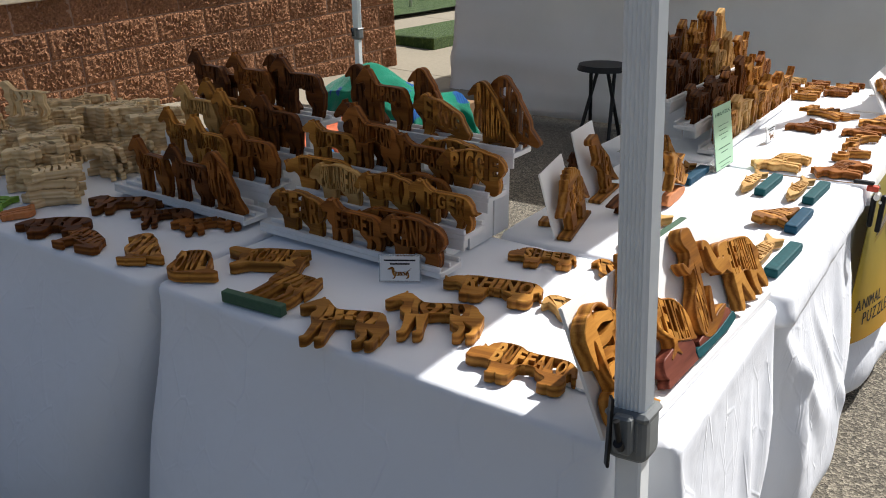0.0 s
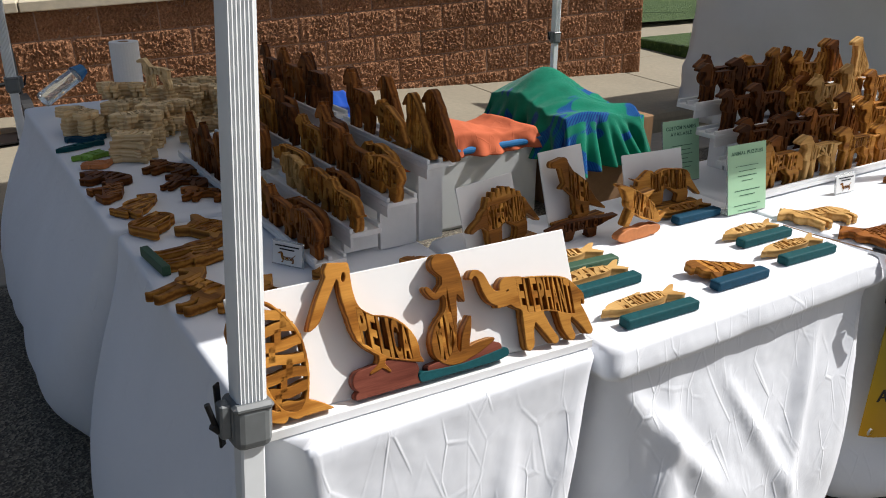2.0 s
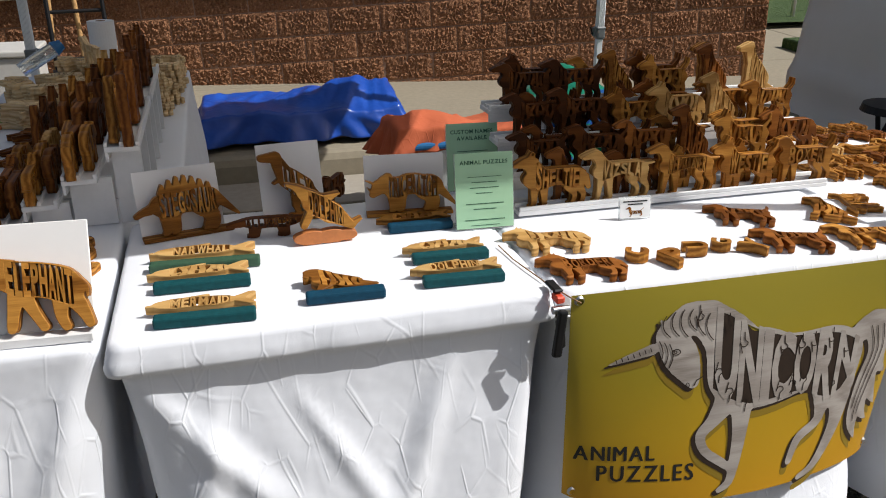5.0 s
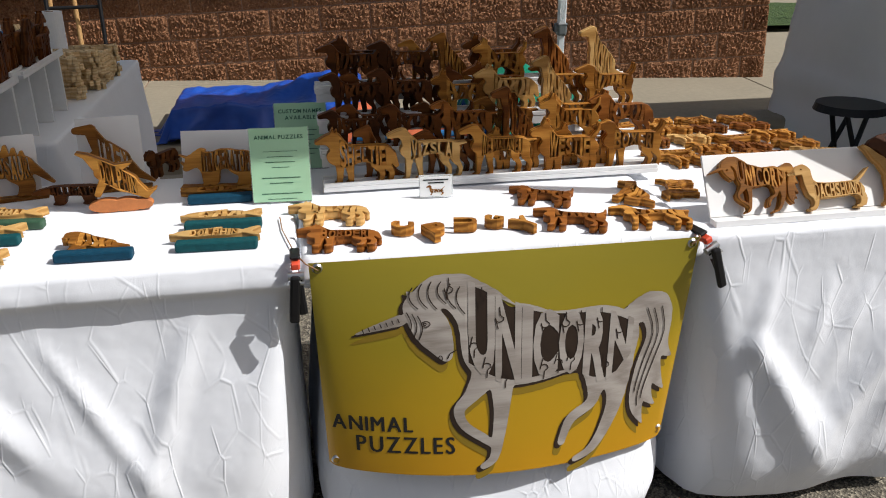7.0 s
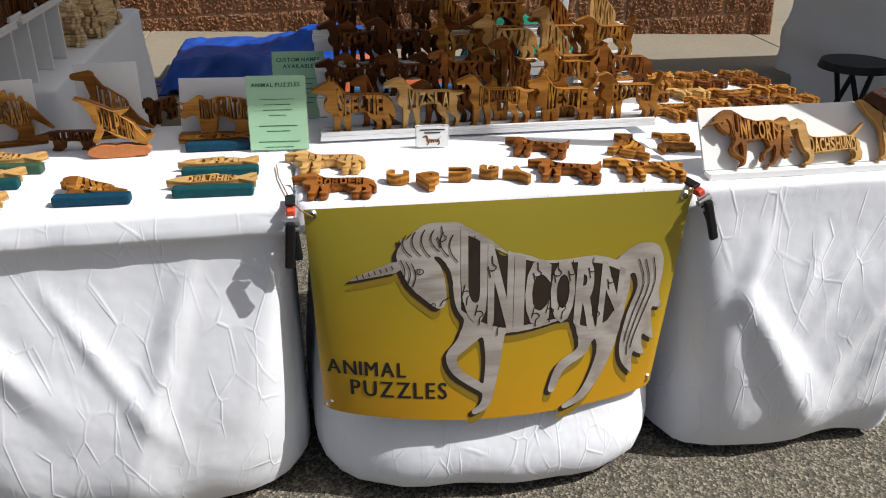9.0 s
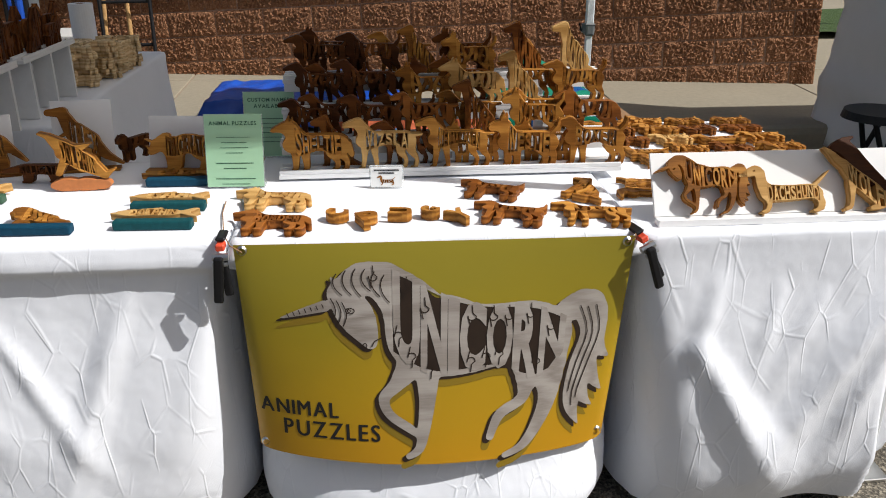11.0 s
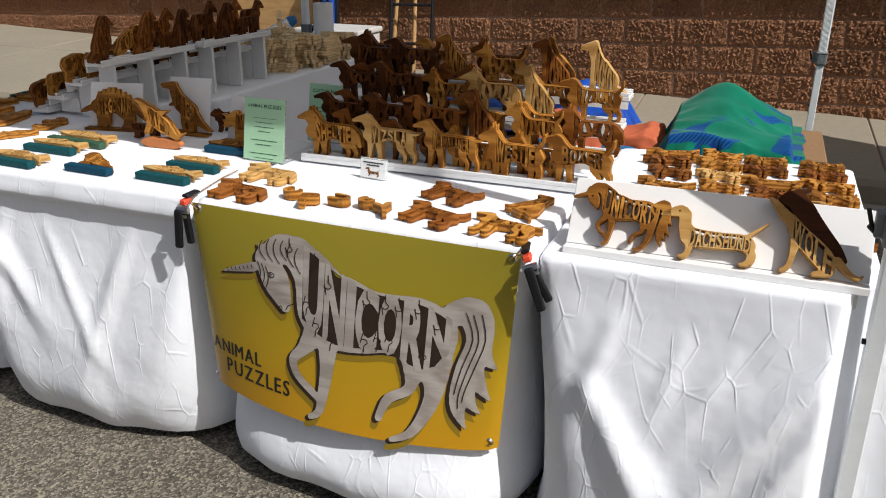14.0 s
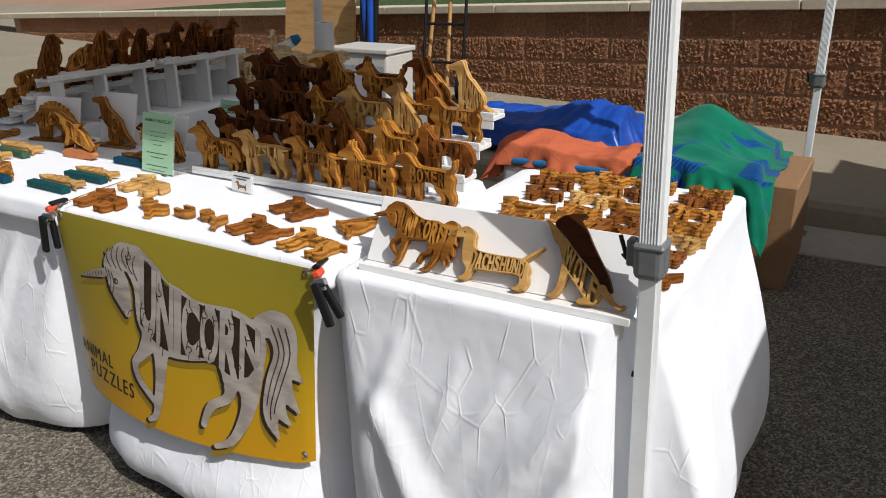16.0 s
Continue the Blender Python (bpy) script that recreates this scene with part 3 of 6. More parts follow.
kind("dachshund", sketch([(-105, 85, 4), (-87, 91, 9), (-69, 96, 12), (-58, 90, 10)], [(-57, 91, 8), (-50, 72, 4)], [(-62, 82, 10), (-56, 62, 14), (-46, 47, 19)], [(-46, 46, 19), (-15, 44, 18), (21, 45, 17), (57, 47, 16), (68, 41, 13)], [(-46, 34, 9), (-45, 18, 6), (-52, 5, 5), (-62, 3, 3)], [(69, 36, 10), (73, 20, 7), (66, 5, 5), (55, 3, 3)], [(73, 34, 6), (80, 21, 4), (76, 6, 3)], [(63, 60, 4), (83, 77, 3), (100, 93, 1)]), (0.27, 0.85, 0.31, 0.30, 0.30, 0.165, 0.155, 0.165), (0.2, 0.2), ((0.135, 0.475, 0.010, 0.006, 0.0),))
kind("horse", quad((0.2, 0.86, 0.075), (0.05, 0.74, 0.045), (0.032, 0.02), [(0.90, 0.60, 0.04, 0.97, 0.42, 0.05), (0.97, 0.42, 0.05, 0.98, 0.16, 0.012)], (0.34, 0.82, 0.58, 0.14, 0.13), [(0.19, 0.92, 0.03, 0.2, 1.0, 0.008)], [(0.24, 0.92, 0.03, 0.36, 0.70, 0.05)]), (0.30, 0.87, 0.66, 0.66, 0.67, 0.50, 0.49, 0.50), (0.16, 0.145))
kind("bear", quad((0.20, 0.56, 0.12), (0.06, 0.46, 0.065), (0.06, 0.0), [], (0.36, 0.78, 0.50, 0.22, 0.22), [(0.17, 0.68, 0.035, 0.18, 0.71, 0.03)], [(0.5, 0.58, 0.2, 0.6, 0.58, 0.2)]), (0.22, 0.92, 0.62, 0.72, 0.60, 0.38, 0.33, 0.36), (0.16, 0.118))
kind("rhino", quad((0.18, 0.50, 0.11), (0.07, 0.38, 0.06), (0.06, 0.0), [(0.98, 0.5, 0.02, 1.02, 0.3, 0.012)], (0.34, 0.80, 0.50, 0.20, 0.20), [(0.2, 0.6, 0.03, 0.22, 0.68, 0.012)], [(0.05, 0.44, 0.03, 0.0, 0.56, 0.006)]), (0.24, 0.92, 0.62, 0.66, 0.62, 0.37, 0.34, 0.36), (0.18, 0.115))
kind("buffalo", quad((0.17, 0.48, 0.14), (0.08, 0.36, 0.075), (0.05, 0.0), [(0.95, 0.55, 0.025, 1.0, 0.3, 0.02)], (0.36, 0.80, 0.52, 0.23, 0.17), [(0.13, 0.62, 0.025, 0.11, 0.70, 0.008)], [(0.33, 0.66, 0.18, 0.36, 0.62, 0.16)]), (0.24, 0.90, 0.70, 0.68, 0.56, 0.38, 0.36, 0.40), (0.175, 0.118))
kind("cat", quad((0.2, 0.66, 0.10), (0.09, 0.62, 0.07), (0.042, 0.03), [(0.92, 0.54, 0.03, 1.0, 0.34, 0.024), (1.0, 0.34, 0.024, 1.06, 0.36, 0.016)], (0.32, 0.82, 0.48, 0.16, 0.15), [(0.17, 0.73, 0.03, 0.16, 0.79, 0.012), (0.24, 0.73, 0.03, 0.25, 0.79, 0.012)]), (0.28, 0.88, 0.58, 0.57, 0.57, 0.36, 0.37, 0.37), (0.165, 0.12))
kind("bird", [(0.46, 0.46, 0.25, 0.60, 0.30, 0.22), (0.42, 0.64, 0.20, 0.34, 0.82, 0.14), (0.24, 0.84, 0.07, 0.12, 0.76, 0.025), (0.66, 0.24, 0.15, 0.94, 0.08, 0.05), (0.46, 0.2, 0.08, 0.44, 0.03, 0.05), (0.30, 0.025, 0.03, 0.70, 0.025, 0.03)], (0.27, 0.80, 0.62, 0.52, 0.34, 0.30, 0.22, 0.18), (0.135, 0.15))
kind("frog", [(0.40, 0.50, 0.22, 0.66, 0.36, 0.20), (0.24, 0.60, 0.15, 0.14, 0.58, 0.11), (0.22, 0.74, 0.06, 0.24, 0.76, 0.05), (0.32, 0.3, 0.07, 0.26, 0.05, 0.05), (0.2, 0.035, 0.035, 0.36, 0.035, 0.035), (0.74, 0.28, 0.16, 0.9, 0.14, 0.08), (0.9, 0.08, 0.06, 0.64, 0.045, 0.045)], (0.22, 0.82, 0.66, 0.58, 0.44, 0.46, 0.32, 0.26), (0.15, 0.12))
kind("turtle", [(0.46, 0.42, 0.28, 0.62, 0.42, 0.28), (0.24, 0.56, 0.10, 0.06, 0.66, 0.075), (0.3, 0.2, 0.08, 0.2, 0.08, 0.05), (0.78, 0.2, 0.08, 0.88, 0.08, 0.05), (0.8, 0.6, 0.07, 0.95, 0.66, 0.03)], (0.28, 0.80, 0.58, 0.60, 0.56, 0.28, 0.26, 0.30), (0.14, 0.11))
kind("owl", [(0.50, 0.36, 0.27, 0.52, 0.52, 0.25), (0.48, 0.74, 0.20, 0.52, 0.74, 0.20), (0.62, 0.2, 0.14, 0.84, 0.08, 0.05), (0.34, 0.86, 0.05, 0.32, 0.92, 0.02)], (0.30, 0.72, 0.50, 0.52, 0.50, 0.28, 0.24, 0.28), (0.13, 0.115))
kind("giraffe", quad((0.12, 0.72, 0.06), (0.0, 0.80, 0.045), (0.026, 0.03), down, (0.44, 0.80, 0.48, 0.13, 0.12), [(0.12, 0.80, 0.02, 0.13, 0.86, 0.012)], [(0.36, 0.56, 0.10, 0.14, 0.74, 0.06)]), (0.40, 0.86, 0.57, 0.56, 0.55, 0.41, 0.40, 0.40), (0.21, 0.13))
kind("tall_giraffe", quad((0.22, 0.86, 0.055), (0.04, 0.83, 0.035), (0.034, 0.02), down, (0.42, 0.80, 0.45, 0.14, 0.12), [(0.24, 0.9, 0.025, 0.25, 0.97, 0.015)], [(0.36, 0.52, 0.12, 0.26, 0.78, 0.07)]), (0.36, 0.86, 0.55, 0.54, 0.53, 0.38, 0.37, 0.38), (0.14, 0.205))
TRUNK = [(-103, 143, 4), (-96, 149, 5), (-85, 142, 7), (-78, 120, 9), (-68, 103, 11), (-50, 98, 14), (-32, 104, 19)]
kind("elephant", sketch(TRUNK, [(-37, 113, 18), (-17, 110, 18)], [(-17, 98, 25), (5, 93, 30), (32, 89, 30), (64, 81, 30), (79, 70, 25)], [(-5, 68, 15), (-12, 37, 10), (-15, 14, 9), (-17, 7, 6)], [(6, 66, 14), (21, 34, 9), (35, 9, 8)], [(64, 56, 15), (63, 26, 10), (70, 7, 8)], [(81, 60, 18), (99, 30, 11), (108, 9, 8)], [(94, 85, 5), (106, 72, 4), (107, 56, 2)], [(-48, 88, 5), (-63, 85, 2)]), (0.40, 0.92, 0.60, 0.57, 0.50, 0.40, 0.36, 0.28), (0.2, 0.2), ((0.30, 0.54, 0.012, 0.006, 0.3),))
U_HEAD = [[(169, 355, 12), (118, 340, 7), (75, 326, 1)], [(204, 380, 29), (230, 337, 38), (251, 298, 25), (260, 276, 14)], [(201, 395, 10), (184, 415, 2)], [(207, 398, 18), (246, 412, 34), (290, 408, 36)], [(292, 405, 40), (336, 362, 55), (370, 300, 78)]]
U_BODY = [[(374, 292, 82), (410, 288, 88), (465, 281, 76), (525, 285, 68), (592, 286, 70), (623, 279, 65)], [(350, 236, 34), (312, 184, 16), (285, 153, 12), (297, 116, 10), (338, 86, 10), (355, 72, 7)], [(378, 222, 28), (378, 151, 18), (371, 87, 14), (361, 38, 10), (337, 20, 7)]]
U_HIND = [[(606, 236, 52), (594, 169, 20), (584, 136, 13), (540, 109, 12), (524, 76, 10), (518, 56, 9)], [(633, 242, 52), (646, 150, 24), (629, 83, 16), (596, 28, 11), (554, 8, 7)]]
U_TAIL = [[(645, 310, 14), (675, 332, 26), (719, 336, 37), (736, 276, 29), (718, 205, 29), (703, 138, 22), (706, 96, 14), (726, 55, 1)], [(736, 270, 24), (756, 232, 14), (782, 210, 1)], [(728, 215, 22), (748, 165, 14), (774, 130, 1)], [(716, 160, 20), (733, 118, 11), (756, 96, 1)]]
kind("unicorn", sketch(*U_HEAD, *U_BODY, *U_HIND, *U_TAIL, unit=800.0, mid=420.0), (0.358, 0.815, 0.50, 0.44, 0.44, 0.38, 0.29, 0.30), (0.243, 0.243), ((0.25, 0.43, 0.010, 0.006, 0.4),))
kind("wolf", sketch([(-88, 145, 2), (-74, 133, 6), (-59, 116, 9), (-46, 106, 10)], [(-46, 107, 10), (-34, 90, 14), (-18, 71, 18), (3, 52, 20), (23, 32, 20), (30, 14, 12)], [(-32, 66, 10), (-35, 35, 6), (-41, 11, 5), (-52, 4, 4)], [(28, 9, 8), (7, 4, 5)], [(46, 35, 8), (67, 15, 5), (84, 6, 4), (92, 12, 2)]), (0.31, 0.68, 0.56, 0.38, 0.26, 0.40, 0.20, 0.08), (0.2, 0.2))
kind("pelican", sketch([(-25, 184, 8), (-45, 154, 8), (-62, 126, 7), (-74, 113, 2)], [(-28, 188, 9), (-9, 185, 11)], [(-28, 197, 4), (-2, 193, 4)], [(-9, 177, 10), (-9, 151, 10), (-4, 124, 12), (13, 95, 23), (40, 78, 30), (63, 60, 22), (78, 40, 8), (88, 31, 2)], [(28, 60, 6), (22, 42, 5), (4, 33, 2)], [(23, 42, 4), (34, 29, 2)]), (0.50, 0.86, 0.60, 0.46, 0.33, 0.47, 0.32, 0.19), (0.2, 0.2), ((0.45, 0.885, 0.034, 0.014, 1.3), ))
kind("seal_fish", sketch([(-12, 136, 27), (1, 104, 36), (7, 68, 34), (9, 39, 27), (14, 15, 16)], [(14, 13, 13), (40, 8, 8), (63, 1, 1)], [(-32, 142, 14), (-48, 129, 9), (-49, 95, 3)], [(-17, 45, 12), (-35, 46, 7), (-32, 19, 9), (-7, 5, 7)]), (0.37, 0.68, 0.72, 0.72, 0.72, 0.12, 0.12, 0.12), (0.2, 0.2), ((0.40, 0.735, 0.03, 0.018, 2.0),))
kind("mermaid", sketch([(-1, 175, 16), (5, 167, 15)], [(12, 176, 13), (21, 153, 10), (24, 130, 8), (29, 109, 2)], [(5, 152, 8), (7, 134, 13), (6, 114, 10), (0, 92, 13), (-14, 68, 21), (-20, 43, 22), (-9, 26, 13)], [(-5, 134, 7), (-19, 125, 5), (-28, 134, 5), (-32, 140, 4)], [(-14, 25, 11), (9, 22, 8), (19, 47, 8), (28, 67, 6), (35, 82, 2)], [(9, 22, 8), (40, 30, 8), (69, 37, 3)]), (0.35, 0.51, 0.36, 0.42, 0.47, 0.19, 0.22, 0.36), (0.2, 0.2))
kind("stegosaurus", quad((0.12, 0.40, 0.05), (0.0, 0.34, 0.035), (0.05, 0.0), [(0.90, 0.46, 0.07, 1.12, 0.18, 0.02)], (0.34, 0.76, 0.46, 0.17, 0.19), [(0.30 + 0.085 * i, 0.62 + 0.07 * math.sin(i * 0.6), 0.05, 0.31 + 0.085 * i, 0.75 + 0.10 * math.sin(i * 0.6), 0.02) for i in range(7)]), (0.26, 0.88, 0.58, 0.62, 0.54, 0.36, 0.33, 0.34), (0.165, 0.125))
kind("tyrannosaur", [(0.44, 0.55, 0.15, 0.62, 0.40, 0.16), (0.38, 0.62, 0.12, 0.28, 0.84, 0.08), (0.28, 0.86, 0.08, 0.08, 0.86, 0.05), (0.62, 0.40, 0.14, 0.86, 0.18, 0.06), (0.86, 0.18, 0.06, 1.08, 0.05, 0.015), (0.34, 0.56, 0.035, 0.22, 0.50, 0.02), (0.56, 0.36, 0.12, 0.50, 0.16, 0.05), (0.50, 0.16, 0.045, 0.54, 0.04, 0.035), (0.54, 0.03, 0.03, 0.42, 0.03, 0.025), (0.66, 0.34, 0.11, 0.68, 0.05, 0.05), (0.68, 0.03, 0.03, 0.58, 0.03, 0.025)], (0.36, 0.74, 0.62, 0.54, 0.42, 0.44, 0.34, 0.28), (0.15, 0.15))
kind("triceratops", quad((0.20, 0.50, 0.12), (0.07, 0.34, 0.05), (0.055, 0.0), [(0.90, 0.46, 0.08, 1.14, 0.10, 0.02)], (0.36, 0.78, 0.48, 0.17, 0.20), [(0.24, 0.62, 0.09, 0.27, 0.68, 0.06)], [(0.14, 0.52, 0.03, -0.02, 0.62, 0.006), (0.06, 0.40, 0.025, 0.0, 0.48, 0.006), (0.55, 0.55, 0.17, 0.62, 0.55, 0.17)]), (0.28, 0.90, 0.58, 0.66, 0.56, 0.36, 0.34, 0.34), (0.17, 0.115))
kind("alligator", [(0.30, 0.46, 0.15, 0.70, 0.46, 0.15), (0.22, 0.48, 0.11, 0.0, 0.40, 0.06), (0.74, 0.45, 0.13, 1.1, 0.56, 0.03), (0.32, 0.36, 0.09, 0.30, 0.06, 0.07), (0.30, 0.04, 0.045, 0.24, 0.04, 0.04), (0.68, 0.36, 0.09, 0.70, 0.06, 0.07), (0.70, 0.04, 0.045, 0.64, 0.04, 0.04)], (0.2, 0.86, 0.56, 0.56, 0.54, 0.36, 0.35, 0.37), (0.17, 0.075))
kind("dolphin", [(0.36, 0.56, 0.17, 0.60, 0.34, 0.17), (0.30, 0.66, 0.13, 0.12, 0.86, 0.045), (0.12, 0.86, 0.04, 0.0, 0.92, 0.02), (0.60, 0.34, 0.16, 0.86, 0.10, 0.06), (0.52, 0.62, 0.07, 0.70, 0.70, 0.015), (0.30, 0.40, 0.06, 0.2, 0.16, 0.05), (0.86, 0.10, 0.05, 1.0, 0.2, 0.015)], (0.28, 0.74, 0.64, 0.54, 0.38, 0.46, 0.32, 0.2), (0.13, 0.105))
kind("fish", [(0.30, 0.50, 0.26, 0.62, 0.50, 0.24), (0.62, 0.50, 0.2, 0.85, 0.50, 0.10), (0.2, 0.5, 0.16, 0.04, 0.46, 0.06), (0.86, 0.52, 0.08, 1.0, 0.80, 0.04), (0.86, 0.48, 0.08, 1.0, 0.22, 0.04), (0.42, 0.72, 0.08, 0.56, 0.86, 0.03)], (0.22, 0.78, 0.62, 0.64, 0.60, 0.36, 0.34, 0.40), (0.185, 0.06))
kind("walrus", [(0.38, 0.44, 0.22, 0.64, 0.26, 0.18), (0.30, 0.64, 0.16, 0.20, 0.78, 0.13), (0.14, 0.72, 0.06, 0.10, 0.60, 0.04), (0.64, 0.2, 0.16, 0.95, 0.08, 0.06), (0.34, 0.2, 0.10, 0.26, 0.05, 0.05)], (0.28, 0.76, 0.56, 0.46, 0.32, 0.30, 0.2, 0.16), (0.15, 0.085))
MESHES = {}


def animal_mesh(name, word, th, split=False):
    """The sawn plate and, where split, a mesh for each of its letters."""
    key = (name, word, th, split)
    if key in MESHES:
        return MESHES[key]
    limbs, (x0, x1, t0, t1, t2, b0, b1, b2), (w, h), eyes = KIND[name]
    xs, ys = np.linspace(-0.16, 1.2, GRID), np.linspace(-0.05, 1.08, GRID)
    F = field(limbs, xs, ys)
    loops = sorted(contours(F, xs, ys), key=lambda l: -abs(area(l)))
    outer = thin(loops[0], 0.015)
    gaps = [thin(l, 0.015) for l in loops[1:] if abs(area(l)) > 0.0012]
    gaps = [l[::-1] if area(l) > 0 else l for l in gaps if inside(outer, *l[0])]
    if area(outer) < 0:
        outer.reverse()
    mid, low = lerp3(x0, x1, (t0 + b0) / 2, (t1 + b1) / 2, (t2 + b2) / 2), lerp3(x0, x1, b0 - 0.07, b1 - 0.07, b2 - 0.07)
    top, bot = window(F, xs, ys, x0, x1, mid, low)
    hole = [(x, bot(x)) for x in np.linspace(x0, x1, 12)] + [(x, top(x)) for x in np.linspace(x1, x0, 12)]
    hole.reverse()
    V, Fc = [], []
    gaps += [[(ex + ea * math.cos(q) * math.cos(er) + eb * math.sin(q) * math.sin(er), ey + ea * math.cos(q) * math.sin(er) - eb * math.sin(q) * math.cos(er)) for q in np.linspace(0, 2 * math.pi, 14, endpoint=False)] for ex, ey, ea, eb, er in eyes]
    gaps = [l for l in gaps if not any(inside(hole, *p) for p in l) and not any(inside(l, *p) for p in hole)]
    add_plate(V, Fc, [[(x - 0.5, y) for x, y in l] for l in (outer, hole, *gaps)], w, h, th)
    pad = 0.012
    pieces = [] if split else None
    text_plate(V, Fc, word, x0 - 0.5, x1 - 0.5, lambda x: top(x + 0.5) + pad, lambda x: bot(x + 0.5) - pad, th, w, h, pieces=pieces)
    # saw cuts between the puzzle's pieces: thin dark lines across the limbs
    cut0 = len(Fc)
    for li, (ax, ay, ra, bx, by, rb2) in enumerate([] if split else limbs[1:]):
        ln = math.hypot(bx - ax, by - ay)
        if max(ra, rb2) < 0.032 or ln < 0.05:
            continue
        tx, ty = (bx - ax) / ln, (by - ay) / ln
        for t in (0.3, 0.72)[:1 if ln < 0.2 else 2]:
            cx, cy, r = ax + (bx - ax) * t, ay + (by - ay) * t, (ra + (rb2 - ra) * t) * 0.94
            pts = [(cx - ty * q + tx * 0.016 * math.sin(q / r * 3.6 + li), cy + tx * q + ty * 0.016 * math.sin(q / r * 3.6 + li)) for q in np.linspace(-r, r, 7)]
            for sd in (-1, 1):
                base = len(V)
                for px, py in pts:
                    V.append(((px - 0.5 - tx * 0.003) * w, sd * (th / 2 + 0.0002), (py - ty * 0.003) * h))
                    V.append(((px - 0.5 + tx * 0.003) * w, sd * (th / 2 + 0.0002), (py + ty * 0.003) * h))
                for i in range(6):
                    Fc.append((base + 2 * i, base + 2 * i + 1, base + 2 * i + 3, base + 2 * i + 2))
    me = bpy.data.meshes.new(name)
    me.from_pydata(V, [], Fc)
    me.materials.append(OAK)
    me.materials.append(KERF)
    me.polygons.foreach_set("material_index", [0] * cut0 + [1] * (len(Fc) - cut0))
    letters = []
    for V2, F2 in pieces or ():
        l2 = bpy.data.meshes.new("letter")
        l2.from_pydata(V2, [], F2)
        l2.materials.append(OAK)
        letters.append(l2)
    MESHES[key] = (me, letters)
    return MESHES[key]


SHADE = {OAK: "oak-brown", PINE: "pale blond", WALNUT: "dark walnut", CHERRY: "reddish-brown"}
PLAIN = {"hound": "dog", "pointer": "dog", "collie": "dog", "terrier": "dog", "poodle": "dog", "sitting_dog": "dog", "seal_fish": "fish"}


def animal(name, word, m, mat=OAK, th=0.022, size=1.0, flip=False, where="standing on a stepped display rack", group="", parent=None, split=True):
    """A scroll-sawn puzzle. Its own frame: x along the body, z up, y through the thickness."""
    kindname = PLAIN.get(name, name)
    me, letters = animal_mesh(name, word, th, split)
    ob = new(("puzzle_" + kindname) if parent is None else "figure", me)
    s = Matrix.Diagonal((-size if flip else size, size, size, 1))
    if parent is None:
        ob.matrix_world = m @ s
    else:
        ob.parent = parent
        ob.matrix_basis = m @ s
    ob.material_slots[0].link = 'OBJECT'
    ob.material_slots[0].material = mat
    for l2 in letters:
        o = new("letter", l2)
        o.parent = ob
        o.material_slots[0].link = 'OBJECT'
        o.material_slots[0].material = mat
    if parent is None:
        tagged(ob, f"{SHADE.get(mat, 'brown')} wooden {kindname.replace('_', ' ')} puzzle {where}", "wooden puzzle", group)
    return ob


def standing(name, word, x, y, z, turn=0.0, lean=0.0, **kw):
    return animal(name, word, pose(x, y, z) @ pose(0, 0, 0, 0, 0, turn) @ pose(0, 0, 0, lean, 0, 0), **kw)


def lying(name, word, x, y, turn=0.0, z=0.742, th=0.018, **kw):
    """Flat on a table, its feet towards the camera side of its own axis."""
    kw.setdefault("where", "lying flat on a white tablecloth")
    h = KIND[name][2][1] * kw.get("size", 1.0)
    kw.setdefault("split", kw.get("mat") is not RAW)
    return animal(name, word, pose(x, y, z + th * kw.get("size", 1.0) / 2) @ pose(0, 0, 0, 0, 0, turn) @ pose(0, 0, 0, -90, 0, 0) @ pose(0, 0, -h / 2), th=th, **kw)


# ---- ground, kerb, pavement, wall ----
def sheet(name, x0, x1, y0, y1, z, mat, nx=2, ny=2, wob=0.0):
    V = [(x, y, z + (wob * noise.noise((x * 0.8, y * 0.8, 3)) if wob else 0)) for y in np.linspace(y0, y1, ny) for x in np.linspace(x0, x1, nx)]
    Fc = [(j * nx + i, j * nx + i + 1, (j + 1) * nx + i + 1, (j + 1) * nx + i) for j in range(ny - 1) for i in range(nx - 1)]
    return mesh_ob(name, V, Fc, mat)


KERB = 3.12
tagged(sheet("ground", -900, 900, -900, 900, 0.0, ASPHALT), "grey speckled asphalt of a parking lot, partly in shade", "asphalt", kind="structure")
gut = part("gutter", box(-30, 40, KERB - 0.46, KERB - 0.004, -0.1, 0.008, 0.003), GUTTER)
tagged(gut, "concrete gutter strip along the kerb", "gutter", kind="structure")
bm = bmesh.new()
prof = [(0.0, -0.1), (0.012, 0.10), (0.03, 0.135), (0.06, 0.15), (0.15, 0.152), (0.15, -0.1)]
for i in range(24):
    xa, xb = -24 + i * 2.4 + 0.004, -24 + (i + 1) * 2.4 - 0.004
    vs = [[bm.verts.new((x, KERB + a, b)) for a, b in prof] for x in (xa, xb)]
    for k in range(len(prof)):
        l = (k + 1) % len(prof)
        bm.faces.new((vs[0][k], vs[0][l], vs[1][l], vs[1][k]))
    bm.faces.new(vs[0])
    bm.faces.new(vs[1][::-1])
kerb = part("kerb", bm, SIDEWALK)
tagged(kerb, "rounded pale concrete kerb beside the asphalt", "kerb", kind="structure")

